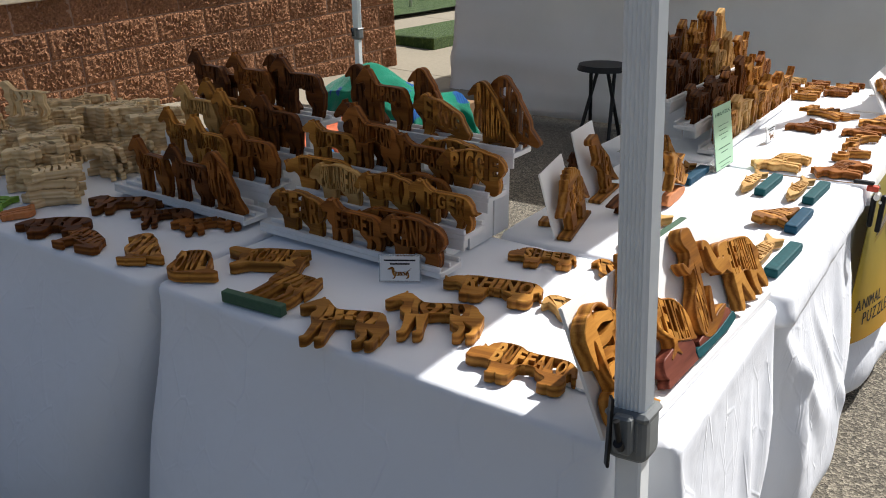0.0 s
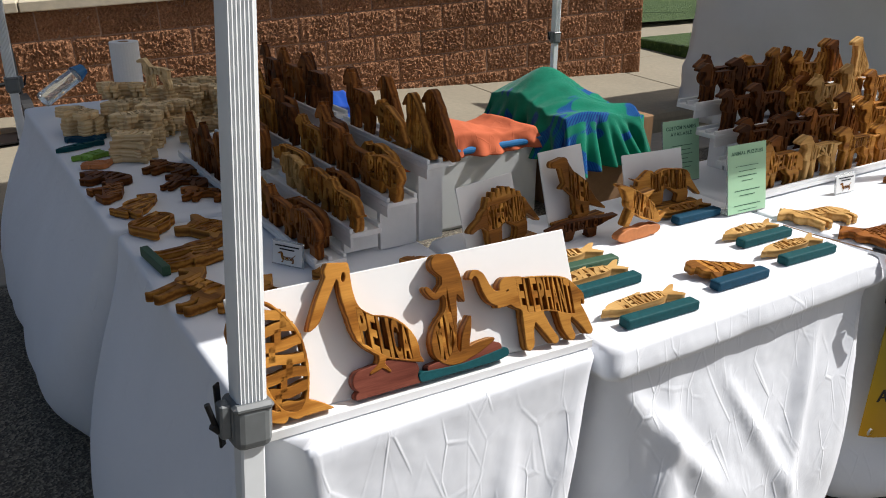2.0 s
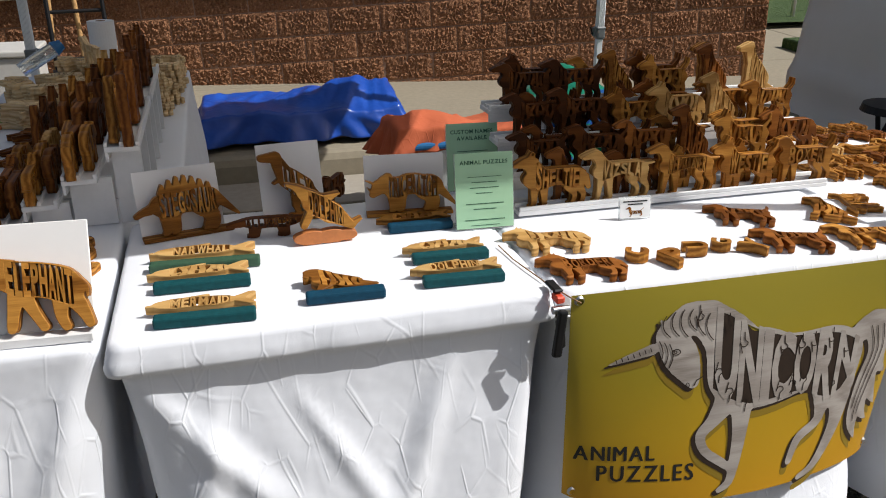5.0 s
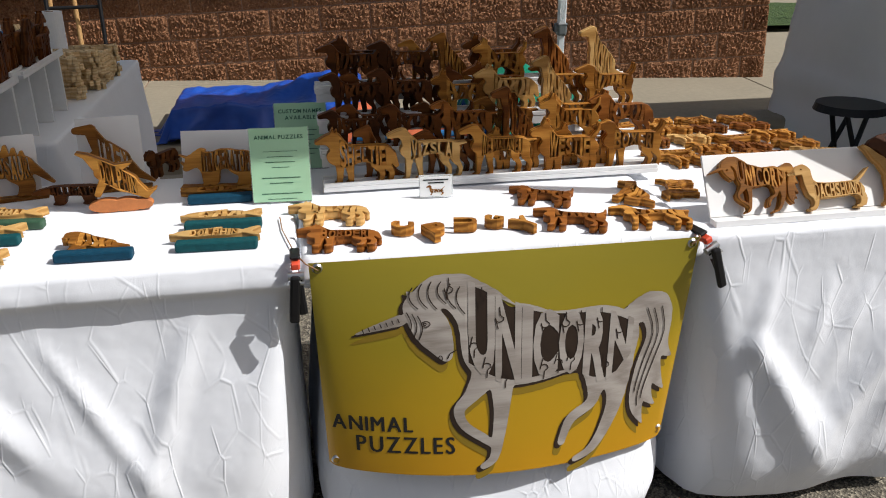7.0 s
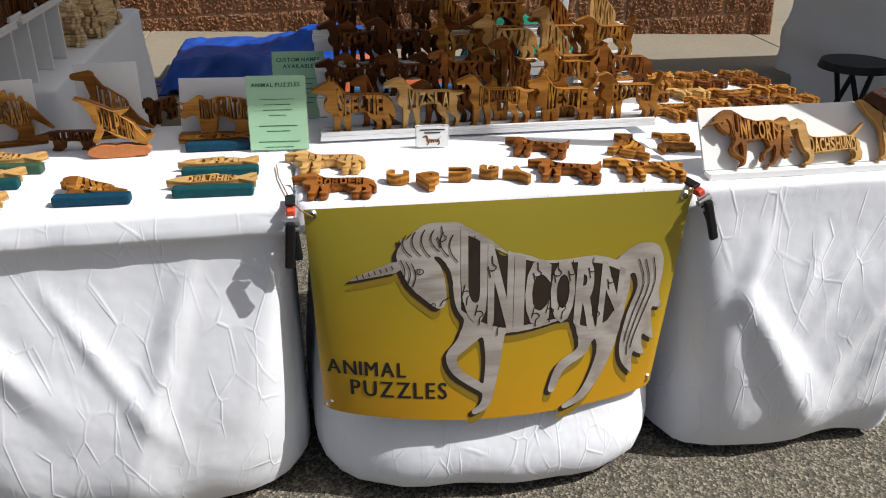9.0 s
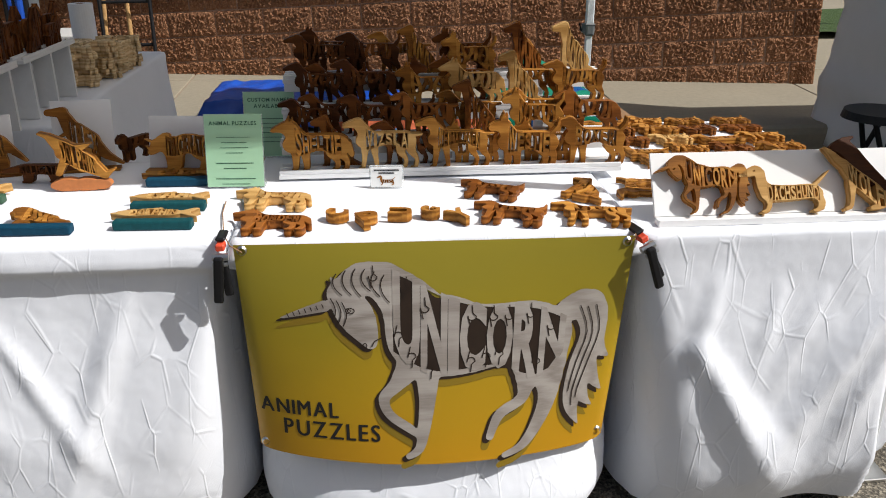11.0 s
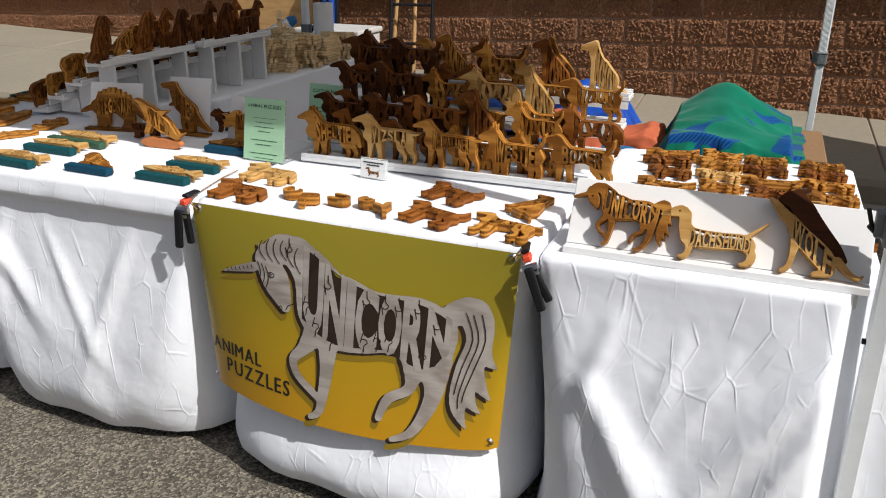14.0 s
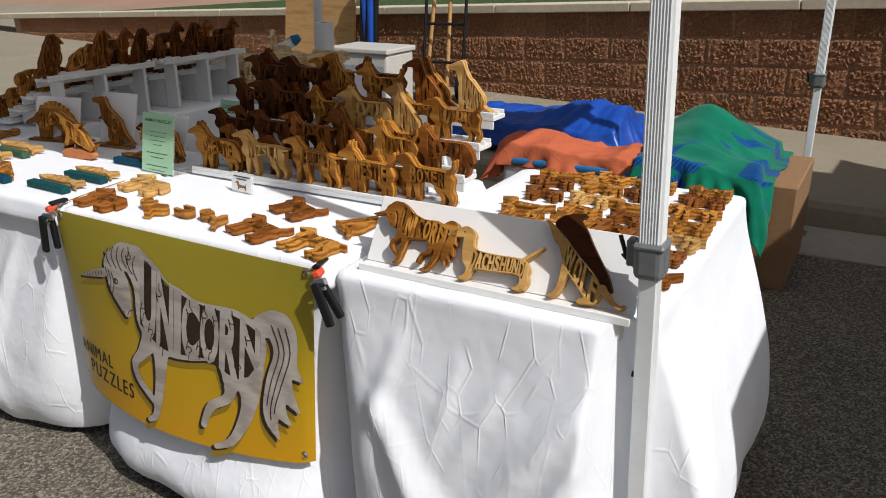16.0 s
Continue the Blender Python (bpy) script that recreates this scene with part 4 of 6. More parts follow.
pav = tagged(sheet("pavement", -40, 50, 0.0, 12, -0.012, MORTAR), "tan concrete sidewalk slabs between kerb and block wall", "sidewalk", kind="structure")
pav.matrix_world = pose(0, KERB + 0.15, 0.15, 2.3)   # the sidewalk climbs gently to the wall
slabme = {}
random.seed(4)
for i in range(-9, 14):
    for j in range(4):
        ya = 0.007 + j * 1.5
        if j not in slabme:
            o = part("slab", box(0.004, 1.516, ya, ya + 1.49, -0.12, 0.0, 0.006), SIDEWALK, pav)
            slabme[j] = o.data
        else:
            o = new("slab", slabme[j])
            o.parent = pav
        o.location = (0.35 + i * 1.52, 0, random.uniform(-0.003, 0.0))

# split-face block wall; its courses climb towards its end
WL, BW, BH = 13.2, 0.378, 0.188
WALL = pose(5.02, 4.30, 1.11, 0, -2.8, -8.5)   # end corner under the cap; the wall runs along local -x
wall = empty("wall_brick", WALL, "rough reddish-brown split-face block wall with pale cap stones", "brick wall")
wall["kind"] = "structure"
part("mortar_core", box(-WL, -0.012, -0.0075, 0.24, -1.3, -0.002), MORTAR, wall)


def split_block(seed, w):
    V, Fc = [], []
    nx, nz = 35, 18
    for j in range(nz):
        for i in range(nx):
            u, v = i / (nx - 1), j / (nz - 1)
            e = min(min(u, 1 - u) * 24, min(v, 1 - v) * 12, 1.0)
            d = 0.009 + e * (0.006 + 0.003 * noise.noise((u * 3.3 + seed * 7, v * 2.1, seed)) + 0.008 * noise.noise((u * 14, v * 8 + seed * 3, 5)) + 0.014 * noise.noise((u * 33, v * 17, seed * 1.7)))
            V.append((u * w, -max(d, 0.001), v * (BH - 0.008)))
    for j in range(nz - 1):
        for i in range(nx - 1):
            a = j * nx + i
            Fc.append((a, a + 1, a + nx + 1, a + nx))
    b = len(V)
    rim = [i for i in range(nx)] + [j * nx + nx - 1 for j in range(1, nz)] + [(nz - 1) * nx + i for i in range(nx - 2, -1, -1)] + [j * nx for j in range(nz - 2, 0, -1)]
    V += [(V[i][0], 0.03, V[i][2]) for i in rim]
    for k in range(len(rim)):
        l = (k + 1) % len(rim)
        Fc.append((rim[l], rim[k], b + k, b + l))
    me = bpy.data.meshes.new("block")
    me.from_pydata(V, [], Fc)
    me.materials.append(BLOCK)
    return me


BLK = [split_block(s, BW - 0.007) for s in range(9)]
HALF = [split_block(s + 20, BW / 2 - 0.007) for s in range(3)]
rb = random.Random(8)
for r in range(6):
    off = 0.0 if r % 2 else BW / 2
    z = -(r + 1) * BH + 0.004
    if off:
        o = new("block", rb.choice(HALF))
        o.parent = wall
        o.location = (-BW / 2 + 0.004, 0, z)
    for i in range(int((WL - off) / BW)):
        o = new("block", rb.choice(BLK))
        o.parent = wall
        o.location = (-off - (i + 1) * BW + 0.004, rb.uniform(-0.003, 0.003), z)
    o = new("block", HALF[r % 3])
    o.parent = wall
    o.matrix_basis = pose(-0.012, 0.03, z, 0, 0, 90)
for i in range(12):
    part("cap_stone", box(-(i + 1) * 1.2 + 0.004, -i * 1.2 - 0.004 + (0.03 if i == 0 else 0), -0.05, 0.29, 0.0, 0.065, 0.006), CAPSTONE, wall)
bk = part("planting_bed", box(-WL, -0.2, 0.3, 6.0, -0.9, 0.02), GRASS)
bk.matrix_world = WALL
tagged(bk, "raised planted bank behind the block wall", "bank", kind="structure")

# lawn past the wall's end
lawn = sheet("lawn", 5.4, 80, 6.1, 80, 0.33, GRASS, 30, 30, 0.05)
tagged(lawn, "sunlit lawn beyond the sidewalk", "lawn", kind="structure")
strip = part("lawn_patch", box(5.95, 9.5, 4.5, 5.25, 0.1, 0.315, 0.01), GRASS)
tagged(strip, "strip of sunlit grass between sidewalk slabs", "grass", kind="structure")
fence = empty("fence", pose(0, 0, 0), "thin grey posts of a fence on the lawn", "fence")
for i in range(9):
    part("post", tube((7.0 + i * 1.4, 6.5 + i * 0.1, 0.3), (7.0 + i * 1.4, 6.5 + i * 0.1, 1.5), 0.025), STEEL, fence)

# ---- tent over the tables ----
TENT = 2.95


canopy = empty("canopy_tent", pose(0, 0, 0), "white pop-up canopy tent on ribbed steel legs", "tent")


def leg(x, y, zc, latch=-1, lean=(0.0, 0.0)):
    """A telescopic tent leg: ribbed outer tube, slider collar with its latch, thinner inner tube, foot plate."""
    n = 7
    pts = []
    hw = 0.0205
    for s in range(4):
        a = s * math.pi / 2
        for k in range(n * 2):
            u = -hw + 0.004 + (2 * hw - 0.008) * k / (n * 2 - 1)
            d = hw - (0.0022 if k % 2 else 0.0)
            pts.append((u * math.cos(a) + d * math.sin(a), u * math.sin(a) - d * math.cos(a)))
    V = [(px, py, z) for z in (zc, 2.1) for px, py in pts]
    m = len(pts)
    Fc = [(k, (k + 1) % m, m + (k + 1) % m, m + k) for k in range(m)] + [tuple(range(m))[::-1], tuple(range(m, 2 * m))]
    t = mesh_ob("leg", V, Fc, POLE, canopy, "white ribbed steel leg")
    t.matrix_basis = Matrix.Translation((x, y, zc)) @ pose(0, 0, 0, -math.degrees(lean[1]), math.degrees(lean[0]), 0) @ Matrix.Translation((0, 0, -zc))
    part("inner_tube", box(-0.017, 0.017, -0.017, 0.017, 0.01, zc, 0.003), POLE, t)
    bm = box(-0.027, 0.027, -0.027, 0.027, zc - 0.048, zc + 0.02, 0.013, segs=3)
    box(-0.0285, 0.0285, -0.0285, 0.0285, zc + 0.008, zc + 0.021, 0.005, bm)
    for k in range(3):
        box(-0.0282, 0.0282, -0.016 + 0.013 * k, -0.010 + 0.013 * k, zc - 0.03, zc + 0.012, 0.001, bm)
    part("collar", bm, GREYP, t, "dark grey plastic collar")
    la = part("latch", box(latch * 0.034 - 0.008, latch * 0.034 + 0.008, -0.012, 0.012, zc - 0.03, zc + 0.02, 0.003), GREYP, t)
    part("latch_ring", tube((latch * 0.046, 0, zc - 0.01), (latch * 0.056, 0, zc + 0.022), 0.004, bm=tube((latch * 0.04, 0, zc - 0.02), (latch * 0.05, 0, zc - 0.01), 0.006)), BLACK, t)
    part("foot_plate", box(-0.05, 0.05, -0.05, 0.05, 0.0 if y < 3 else 0.15, 0.012 if y < 3 else 0.16, 0.002), STEEL, t)
    part("push_button", tube((-0.024, 0, zc - 0.25), (-0.016, 0, zc - 0.25), 0.006), BLACK, t)
    return t


leg(-0.02, 0.013, 0.81, lean=(0.09, 0.09))
leg(TENT + 0.012, 0.006, 0.872, lean=(-0.02, -0.05))
strap = part("strap", box(-0.006, 0.006, -0.002, 0.002, 0.755, 0.855, 0.001), BLACK, canopy, "black hanging strap")
strap.matrix_basis = pose(-0.055, 0.03, 0, 0, 0, 40)
leg(TENT, TENT, 0.79)
leg(0, TENT, 0.79, 1)
e = TENT / 2 + 0.05
q = e + 0.012
V = [(-q, -q, 2.232), (q, -q, 2.232), (q, q, 2.232), (-q, q, 2.232), (0, 0, 3.2)]
mesh_ob("roof", V, [(0, 1, 4), (1, 2, 4), (2, 3, 4), (3, 0, 4)], CANOPY, canopy).location = (TENT / 2, TENT / 2, 0)
for a, (sx, sy) in enumerate(((0, -1), (1, 0), (0, 1), (-1, 0))):
    V, Fc = [], []
    for i in range(41):
        u = -e - 0.004 + (2 * e + 0.008) * i / 40
        zz = 2.05 + 0.012 * math.sin(i * 0.9)
        for off in (0.0, 0.004):
            d = e - 0.004 + off
            V += [((u if sx == 0 else sx * d), (u if sy == 0 else sy * d), zz), ((u if sx == 0 else sx * d), (u if sy == 0 else sy * d), 2.24)]
    for i in range(40):
        b = i * 4
        Fc += [(b, b + 4, b + 5, b + 1), (b + 2, b + 3, b + 7, b + 6), (b, b + 2, b + 6, b + 4)]
    mesh_ob("valance", V, Fc, CANOPY, canopy).location = (TENT / 2, TENT / 2, 0)

# neighbouring tent with its side wall
ntent = empty("neighbour_tent", pose(4.64, -0.12, 0), "white tent with hanging fabric side wall, next stall", "tent")
V, Fc = [], []
nu, nv = 70, 34
for j in range(nv):
    v = j / (nv - 1)
    for i in range(nu):
        u = i / (nu - 1)
        y = 3.5 - u * 3.5
        z = 2.1 - v * 2.07
        sag = 0.05 * math.sin(u * 9 + 2.5 * v) * v + 0.035 * noise.noise((y * 1.5, z * 4, 2)) + 0.03 * noise.noise((y * 0.8, z * 9, 7)) - 0.05 * v ** 3
        bunch = -0.09 * math.exp(-(u / 0.10) ** 2) * v ** 6
        V.append((sag + bunch, y, z))
for j in range(nv - 1):
    for i in range(nu - 1):
        a = j * nu + i
        Fc.append((a, a + 1, a + nu + 1, a + nu))
sw = mesh_ob("side_wall", V, Fc, SIDEW, ntent, smooth=True)
md = sw.modifiers.new("thick", 'SOLIDIFY')
md.thickness = 0.004
V = [(-0.03, -0.05, 2.2), (3.0, -0.05, 2.2), (3.0, 3.15, 2.2), (-0.03, 3.15, 2.2), (1.5, 1.55, 3.2)]
V += [(a, b, c + 0.004) for a, b, c in V]
mesh_ob("roof", V, [(0, 1, 4), (1, 2, 4), (2, 3, 4), (3, 0, 4), (6, 5, 9), (7, 6, 9), (8, 7, 9), (5, 8, 9)], SIDEW, ntent)
part("valance", box(-0.036, -0.030, -0.05, 3.15, 2.05, 2.2), SIDEW, ntent)
part("valance", box(-0.036, 3.0, -0.058, -0.052, 2.05, 2.2), SIDEW, ntent)
for px, py in ((0.05, 0.0), (0.05, 3.1), (2.95, 0.0), (2.95, 3.1)):
    part("leg", box(px - 0.02, px + 0.02, py - 0.02, py + 0.02, 0, 2.2, 0.003), POLE, ntent)

# ---- tables and their cloths ----
def rring(x0, x1, y0, y1, r, n=16, k=8, nside=(0, 0)):
    """Rounded rectangle with a fixed count of points: place and outward normal."""
    out = []
    nx, ny = nside
    cs = [(x1 - r, y0 + r, -90), (x1 - r, y1 - r, 0), (x0 + r, y1 - r, 90), (x0 + r, y0 + r, 180)]
    for c in range(4):
        cx, cy, a0 = cs[c]
        for i in range(k):
            a = radians(a0 + 90 * i / (k - 1))
            out.append((cx + r * math.cos(a), cy + r * math.sin(a), math.cos(a), math.sin(a)))
        dx, dy, _ = cs[(c + 1) % 4]
        a = radians(a0 + 90)
        p, q2 = out[-1], (dx + r * math.cos(a), dy + r * math.sin(a))
        m = ny if c % 2 == 0 else nx
        for i in range(1, m + 1):
            t = i / (m + 1)
            out.append((p[0] + (q2[0] - p[0]) * t, p[1] + (q2[1] - p[1]) * t, math.cos(a), math.sin(a)))
    return out


def crease(x, y, z, s):
    """Sharp fold lines in several slants."""
    t = 0.0
    for i, (ax, az, f, w) in enumerate(((0.9, 0.35, 3.2, 1.0), (-0.7, 0.6, 4.6, 0.8), (0.3, -0.9, 3.8, 0.7), (1.0, 0.05, 8.0, 0.35))):
        u, v = (x + y) * ax + z * az, -(x + y) * az + z * ax
        q2 = noise.noise((u * f, v * f * 0.33, s * 3.7 + i * 9))
        t += w * (1 - min(1, abs(q2) * 3.2)) * max(0, noise.noise((x * 2.3, z * 2.3, s + i)) + 0.25)
    return t


def table(name, x0, x1, y0, y1, flare, rb, seed, lip=0.0, ztop=0.74, hem=0.03, crs=0.008, label="", pulls=(), swell=0.0, post=None):
    """A folding table under a floor-length cloth. flare: how far the cloth swings out at the hem on -x, +x, -y, +y."""
    t = empty(name, pose(0, 0, 0), label, "table")
    nx, ny = int((x1 - x0) / 0.016), int((y1 - y0) / 0.022)
    prof = [(-0.05, 0.0), (-0.012, 0.0), (-0.003, -0.003), (0.0, -0.012)]
    if lip:
        prof += [(0.006, -0.03), (0.010, -0.046), (0.008, -0.056), (-0.012, -0.064)]
    nrow = 44
    z1 = prof[-1][1]
    rows = [(o, z, 0.0, 0.03) for o, z in prof]
    for i in range(1, nrow + 1):
        v = i / nrow
        rows.append((prof[-1][0] - lip * math.sin(min(1, v * 3) * math.pi / 2) * (1 - v) + 0.0, z1 + (hem - ztop - z1) * v, v, 0.03 + (rb - 0.03) * min(1, v * 1.15) ** 0.9))
    V, Fc = [], []
    for o, z, v, r in rows:
        f = [g * (v ** swell if swell else math.sin(min(1, v / 0.8) * math.pi / 2) ** 1.4) * (1 - 0.55 * max(0, (v - 0.8) / 0.2) ** 2) for g in flare]
        ring = rring(x0 - o - f[0], x1 + o + f[1], y0 - o - f[2], y1 + o + f[3], r, nside=(nx, ny))
        m = len(ring)
        for x, y, ax, ay in ring:
            s = x * (1 if abs(ay) > 0.5 else 0) + y * (1 if abs(ax) > 0.5 else 0)
            d = 0.0
            if v > 0:
                k = min(1, v * 4)
                d = 0.022 * v * noise.noise((s * 3.4, z * 1.1, seed)) + 0.003 * v * math.sin(s * 21 + 3 * noise.noise((s * 2, z, seed + 4)) + z * 3)
                d += crs * k * crease(x, y, z, seed)
                if ay < -0.5:
                    for xa, za, xb, zb, amp, wd in pulls:
                        ux, uz = xb - xa, zb - za
                        q = max(0.0, min(1.0, ((x - xa) * ux + (ztop + z - za) * uz) / (ux * ux + uz * uz)))
                        r2 = math.hypot(x - xa - ux * q, ztop + z - za - uz * q) / (wd * (0.6 + 0.8 * q))
                        d += 0.75 * amp * k * max(0.0, 1 - r2) * math.sin(math.pi * min(1, 0.25 + q * 0.75)) if r2 < 1 else 0.0
            elif z < -0.02:
                d = 0.003 * noise.noise((s * 14, z * 20, seed))
            dz = 0.0 if v == 0 else v * 0.012 * noise.noise((s * 6, 1, seed))
            if v == 0 and o < 0.002 and z > -0.02:
                dz = 0.0016 * noise.noise((x * 12, y * 12, seed))
            px, py = x + ax * d, y + ay * d
            if post:
                # the cloth's corner tucks in behind the tent leg
                sx = post[2] * math.sqrt(0.5)
                dx, dy = px - post[0], py - post[1]
                lat = dx * math.sqrt(0.5) * post[2] + dy * math.sqrt(0.5)
                over = dx * sx - dy * math.sqrt(0.5) - (-0.042 + 4.0 * lat * lat)
                if over > 0 and abs(lat) < 0.4:
                    px, py = px - sx * over, py + math.sqrt(0.5) * over
            V.append((px, py, ztop + z + dz))
    for j in range(len(rows) - 1):
        for i in range(m):
            k = (i + 1) % m
            Fc.append((j * m + k, j * m + i, (j + 1) * m + i, (j + 1) * m + k))
    Fc.append(tuple(range(m)))
    cl = mesh_ob("tablecloth", V, Fc, CLOTH, t, "white floor-length tablecloth with creases", smooth=True)
    cl.data.materials.append(CLOTHTOP)
    cl.data.polygons.foreach_set("material_index", [1 if p.center.z > ztop - 0.004 else 0 for p in cl.data.polygons])
    part("tabletop", box(x0 + 0.055, x1 - 0.055, y0 + 0.055, y1 - 0.055, ztop - 0.04, ztop - 0.006, 0.005), BINP, t)
    for lx in (x0 + 0.2, x1 - 0.2):
        for ly in (y0 + 0.2, y1 - 0.2):
            part("leg", tube((lx, ly, 0), (lx, ly, ztop - 0.04), 0.014), GREYP, t)
    return t


CT = "folding table under a creased white floor-length tablecloth"
table("cloth_table", 0.002, 0.592, -0.03, 1.005, (0.16, -0.03, 0.05, 0.015), 0.20, 1, label=CT, post=(-0.02, 0.013, -1), pulls=((0.05, 0.68, 0.26, 0.16, 0.02, 0.045), (0.40, 0.66, 0.30, 0.10, 0.016, 0.04), (0.55, 0.68, 0.44, 0.30, 0.02, 0.045)))
table("cloth_table", -0.006, 0.72, 1.02, 2.62, (0.19, 0.05, -0.10, 0.05), 0.26, 2, label=CT)
table("cloth_table", 0.606, 1.428, -0.045, 0.585, (-0.02, 0.0, 0.08, 0.0), 0.22, 3, lip=0.008, label=CT, pulls=((0.64, 0.66, 0.98, 0.26, 0.026, 0.045), (1.22, 0.64, 1.02, 0.08, 0.022, 0.05), (0.92, 0.60, 1.20, 0.14, 0.016, 0.035), (1.38, 0.62, 1.30, 0.06, 0.026, 0.05), (0.78, 0.64, 0.70, 0.1, 0.02, 0.05)))
table("cloth_table", 1.436, 2.296, -0.052, 0.72, (0.03, 0.03, 0.15, 0.0), 0.26, 4, lip=0.02, label=CT, swell=2.6)
table("cloth_table", 2.304, 2.975, -0.045, 0.97, (-0.03, 0.13, 0.06, 0.03), 0.14, 5, crs=0.011, ztop=0.724, label=CT, post=(2.962, 0.006, 1), pulls=((2.96, 0.69, 2.55, 0.08, 0.034, 0.055), (2.96, 0.66, 2.74, 0.12, 0.03, 0.045), (2.48, 0.62, 2.38, 0.25, 0.018, 0.04), (2.44, 0.46, 2.70, 0.04, 0.035, 0.07), (2.62, 0.60, 2.56, 0.36, 0.012, 0.03), (2.72, 0.58, 2.60, 0.34, 0.012, 0.03)))

# ---- banner ----
def bpos(u, v, off=0.0):
    """Point of the hanging banner, which wraps the bulging cloth: u across, v down, off its surface."""
    x0, x1 = 1.450 + 0.014 * v, 2.276 - 0.036 * v
    s = max(math.sin(math.pi * min(max(u, 0.0), 1.0)), 0.0) ** 0.6
    y = -0.068 + 0.012 * v - 0.084 * s * max(v, 0.0) ** 0.9 - 0.004 * s + 0.002 * math.sin(u * 9 + 1) * v
    zt, zb = 0.742 - 0.008 * u, 0.260 - 0.019 * u - 0.006 * s
    return (x0 + (x1 - x0) * u, y - off, zt + (zb - zt) * v)


ban = empty("banner", pose(0, 0, 0), "yellow vinyl banner with a printed unicorn puzzle hanging from the table", "banner")
V, Fc = [], []
nu, nv = 60, 36
for s in (0, 1):
    for j in range(nv):
        for i in range(nu):
            V.append(bpos(i / (nu - 1), j / (nv - 1), 0.0012 * s))
for s in (0, 1):
    for j in range(nv - 1):
        for i in range(nu - 1):
            a = s * nu * nv + j * nu + i
            f4 = (a, a + 1, a + nu + 1, a + nu)
            Fc.append(f4[::-1] if s else f4)
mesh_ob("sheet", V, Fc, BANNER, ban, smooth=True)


def on_banner(name, V2, F2, mat, off, label=""):
    """Flat outline points (u, v) with faces, laid on the banner."""
    return mesh_ob(name, [bpos(u, v, off) for u, v in V2], F2, mat, ban, label)


def on_print(x, y):
    """From the unicorn's unit box to the banner's (u, v)."""
    return x + 0.025, 1.0 - y * 1.65


def fine_mesh(loops, step=0.02):
    """Points and faces of an outline with holes, with points inside, so that it follows a curved sheet."""
    pts = [p for l in loops for p in l]
    edges, o = [], 0
    for l in loops:
        edges += [(o + i, o + (i + 1) % len(l)) for i in range(len(l))]
        o += len(l)
    us, vs = [p[0] for p in loops[0]], [p[1] for p in loops[0]]
    for u in np.arange(min(us), max(us), step):
        for v in np.arange(min(vs), max(vs), step * 1.6):
            if inside(loops[0], u, v) and not any(inside(h, u, v) for h in loops[1:]):
                pts.append((float(u), float(v)))
    vo, _, fo, _, _, _ = delaunay_2d_cdt([Vector(p) for p in pts], edges, [], 1, 1e-6)
    keep = []
    for f in fo:
        cx, cy = sum(vo[i].x for i in f) / len(f), sum(vo[i].y for i in f) / len(f)
        if inside(loops[0], cx, cy) and not any(inside(h, cx, cy) for h in loops[1:]):
            keep.append(tuple(f))
    return [(p.x, p.y) for p in vo], keep


def flat_shape(limbs, win, word):
    """The printed puzzle: outline with a letter window, and the letters."""
    xs, ys = np.linspace(0.0, 1.0, 230), np.linspace(-0.03, 0.60, 150)
    F = field(limbs, xs, ys)
    loops = sorted(contours(F, xs, ys), key=lambda l: -abs(area(l)))
    outer = thin(loops[0], 0.006)
    gaps = [thin(l, 0.006) for l in loops[1:] if abs(area(l)) > 0.0012]
    if area(outer) < 0:
        outer.reverse()
    x0, x1, t0, t1, t2, b0, b1, b2 = win
    mid, low = lerp3(x0, x1, (t0 + b0) / 2, (t1 + b1) / 2, (t2 + b2) / 2), lerp3(x0, x1, b0 - 0.07, b1 - 0.07, b2 - 0.07)
    top, bot = window(F, xs, ys, x0, x1, mid, low, 0.014)
    hole = [(x, bot(x)) for x in np.linspace(x0, x1, 13)] + [(x, top(x)) for x in np.linspace(x1, x0, 13)]
    hole.reverse()

    def uv(x, y):
        return on_print(x, y)
    full = [uv(*p) for p in outer]
    holes = [[uv(*p) for p in l] for l in (hole, *gaps)]
    full2, tri_full = fine_mesh([full] + holes[1:])
    ring, tri_ring = fine_mesh([full] + holes)
    LV, LF = [], []
    text_plate(LV, LF, word, x0, x1, lambda x: top(x) + 0.01, lambda x: bot(x) - 0.01, 0.01, 1, 1, gap=0.02, bold=0.045)
    keep = [f for f in LF if all(LV[i][1] < 0 for i in f)]
    letters = [uv(a, c) for a, b, c in LV]
    return full2, tri_full, ring, tri_ring, letters, keep


fu, tf, rg, tr, le, lf = flat_shape(KIND["unicorn"][0], KIND["unicorn"][1], "UNICORN")
on_banner("printed_shadow", [(u - 0.014, v + 0.048) for u, v in fu], [tuple(t) for t in tf], PRINTS, 0.0018)
on_banner("printed_edge", [(u - 0.011, v + 0.014) for u, v in fu], [tuple(t) for t in tf], PRINTB, 0.0024)
on_banner("printed_unicorn", rg, [tuple(t) for t in tr], PRINTW, 0.0030, "pale grey wood-grain unicorn print")
on_banner("printed_letters", le, lf, PRINTW, 0.0036)


def flat_text(word, size, bold=0.02, gap=0.11):
    """Letters of a line of print: points and faces with the baseline at 0."""
    V2, F2, x = [], [], 0.0
    for c in word:
        if c == " ":
            x += 0.32 * size
            continue
        U, faces, rim, wh, lo = glyph(c, bold)
        b = len(V2)
        V2 += [(x + u * wh[0] * size, (lo[1] + v * wh[1]) * size) for u, v in U]
        F2 += [tuple(b + i for i in f) for f in faces]
        x += (wh[0] + gap) * size
    return V2, F2, x


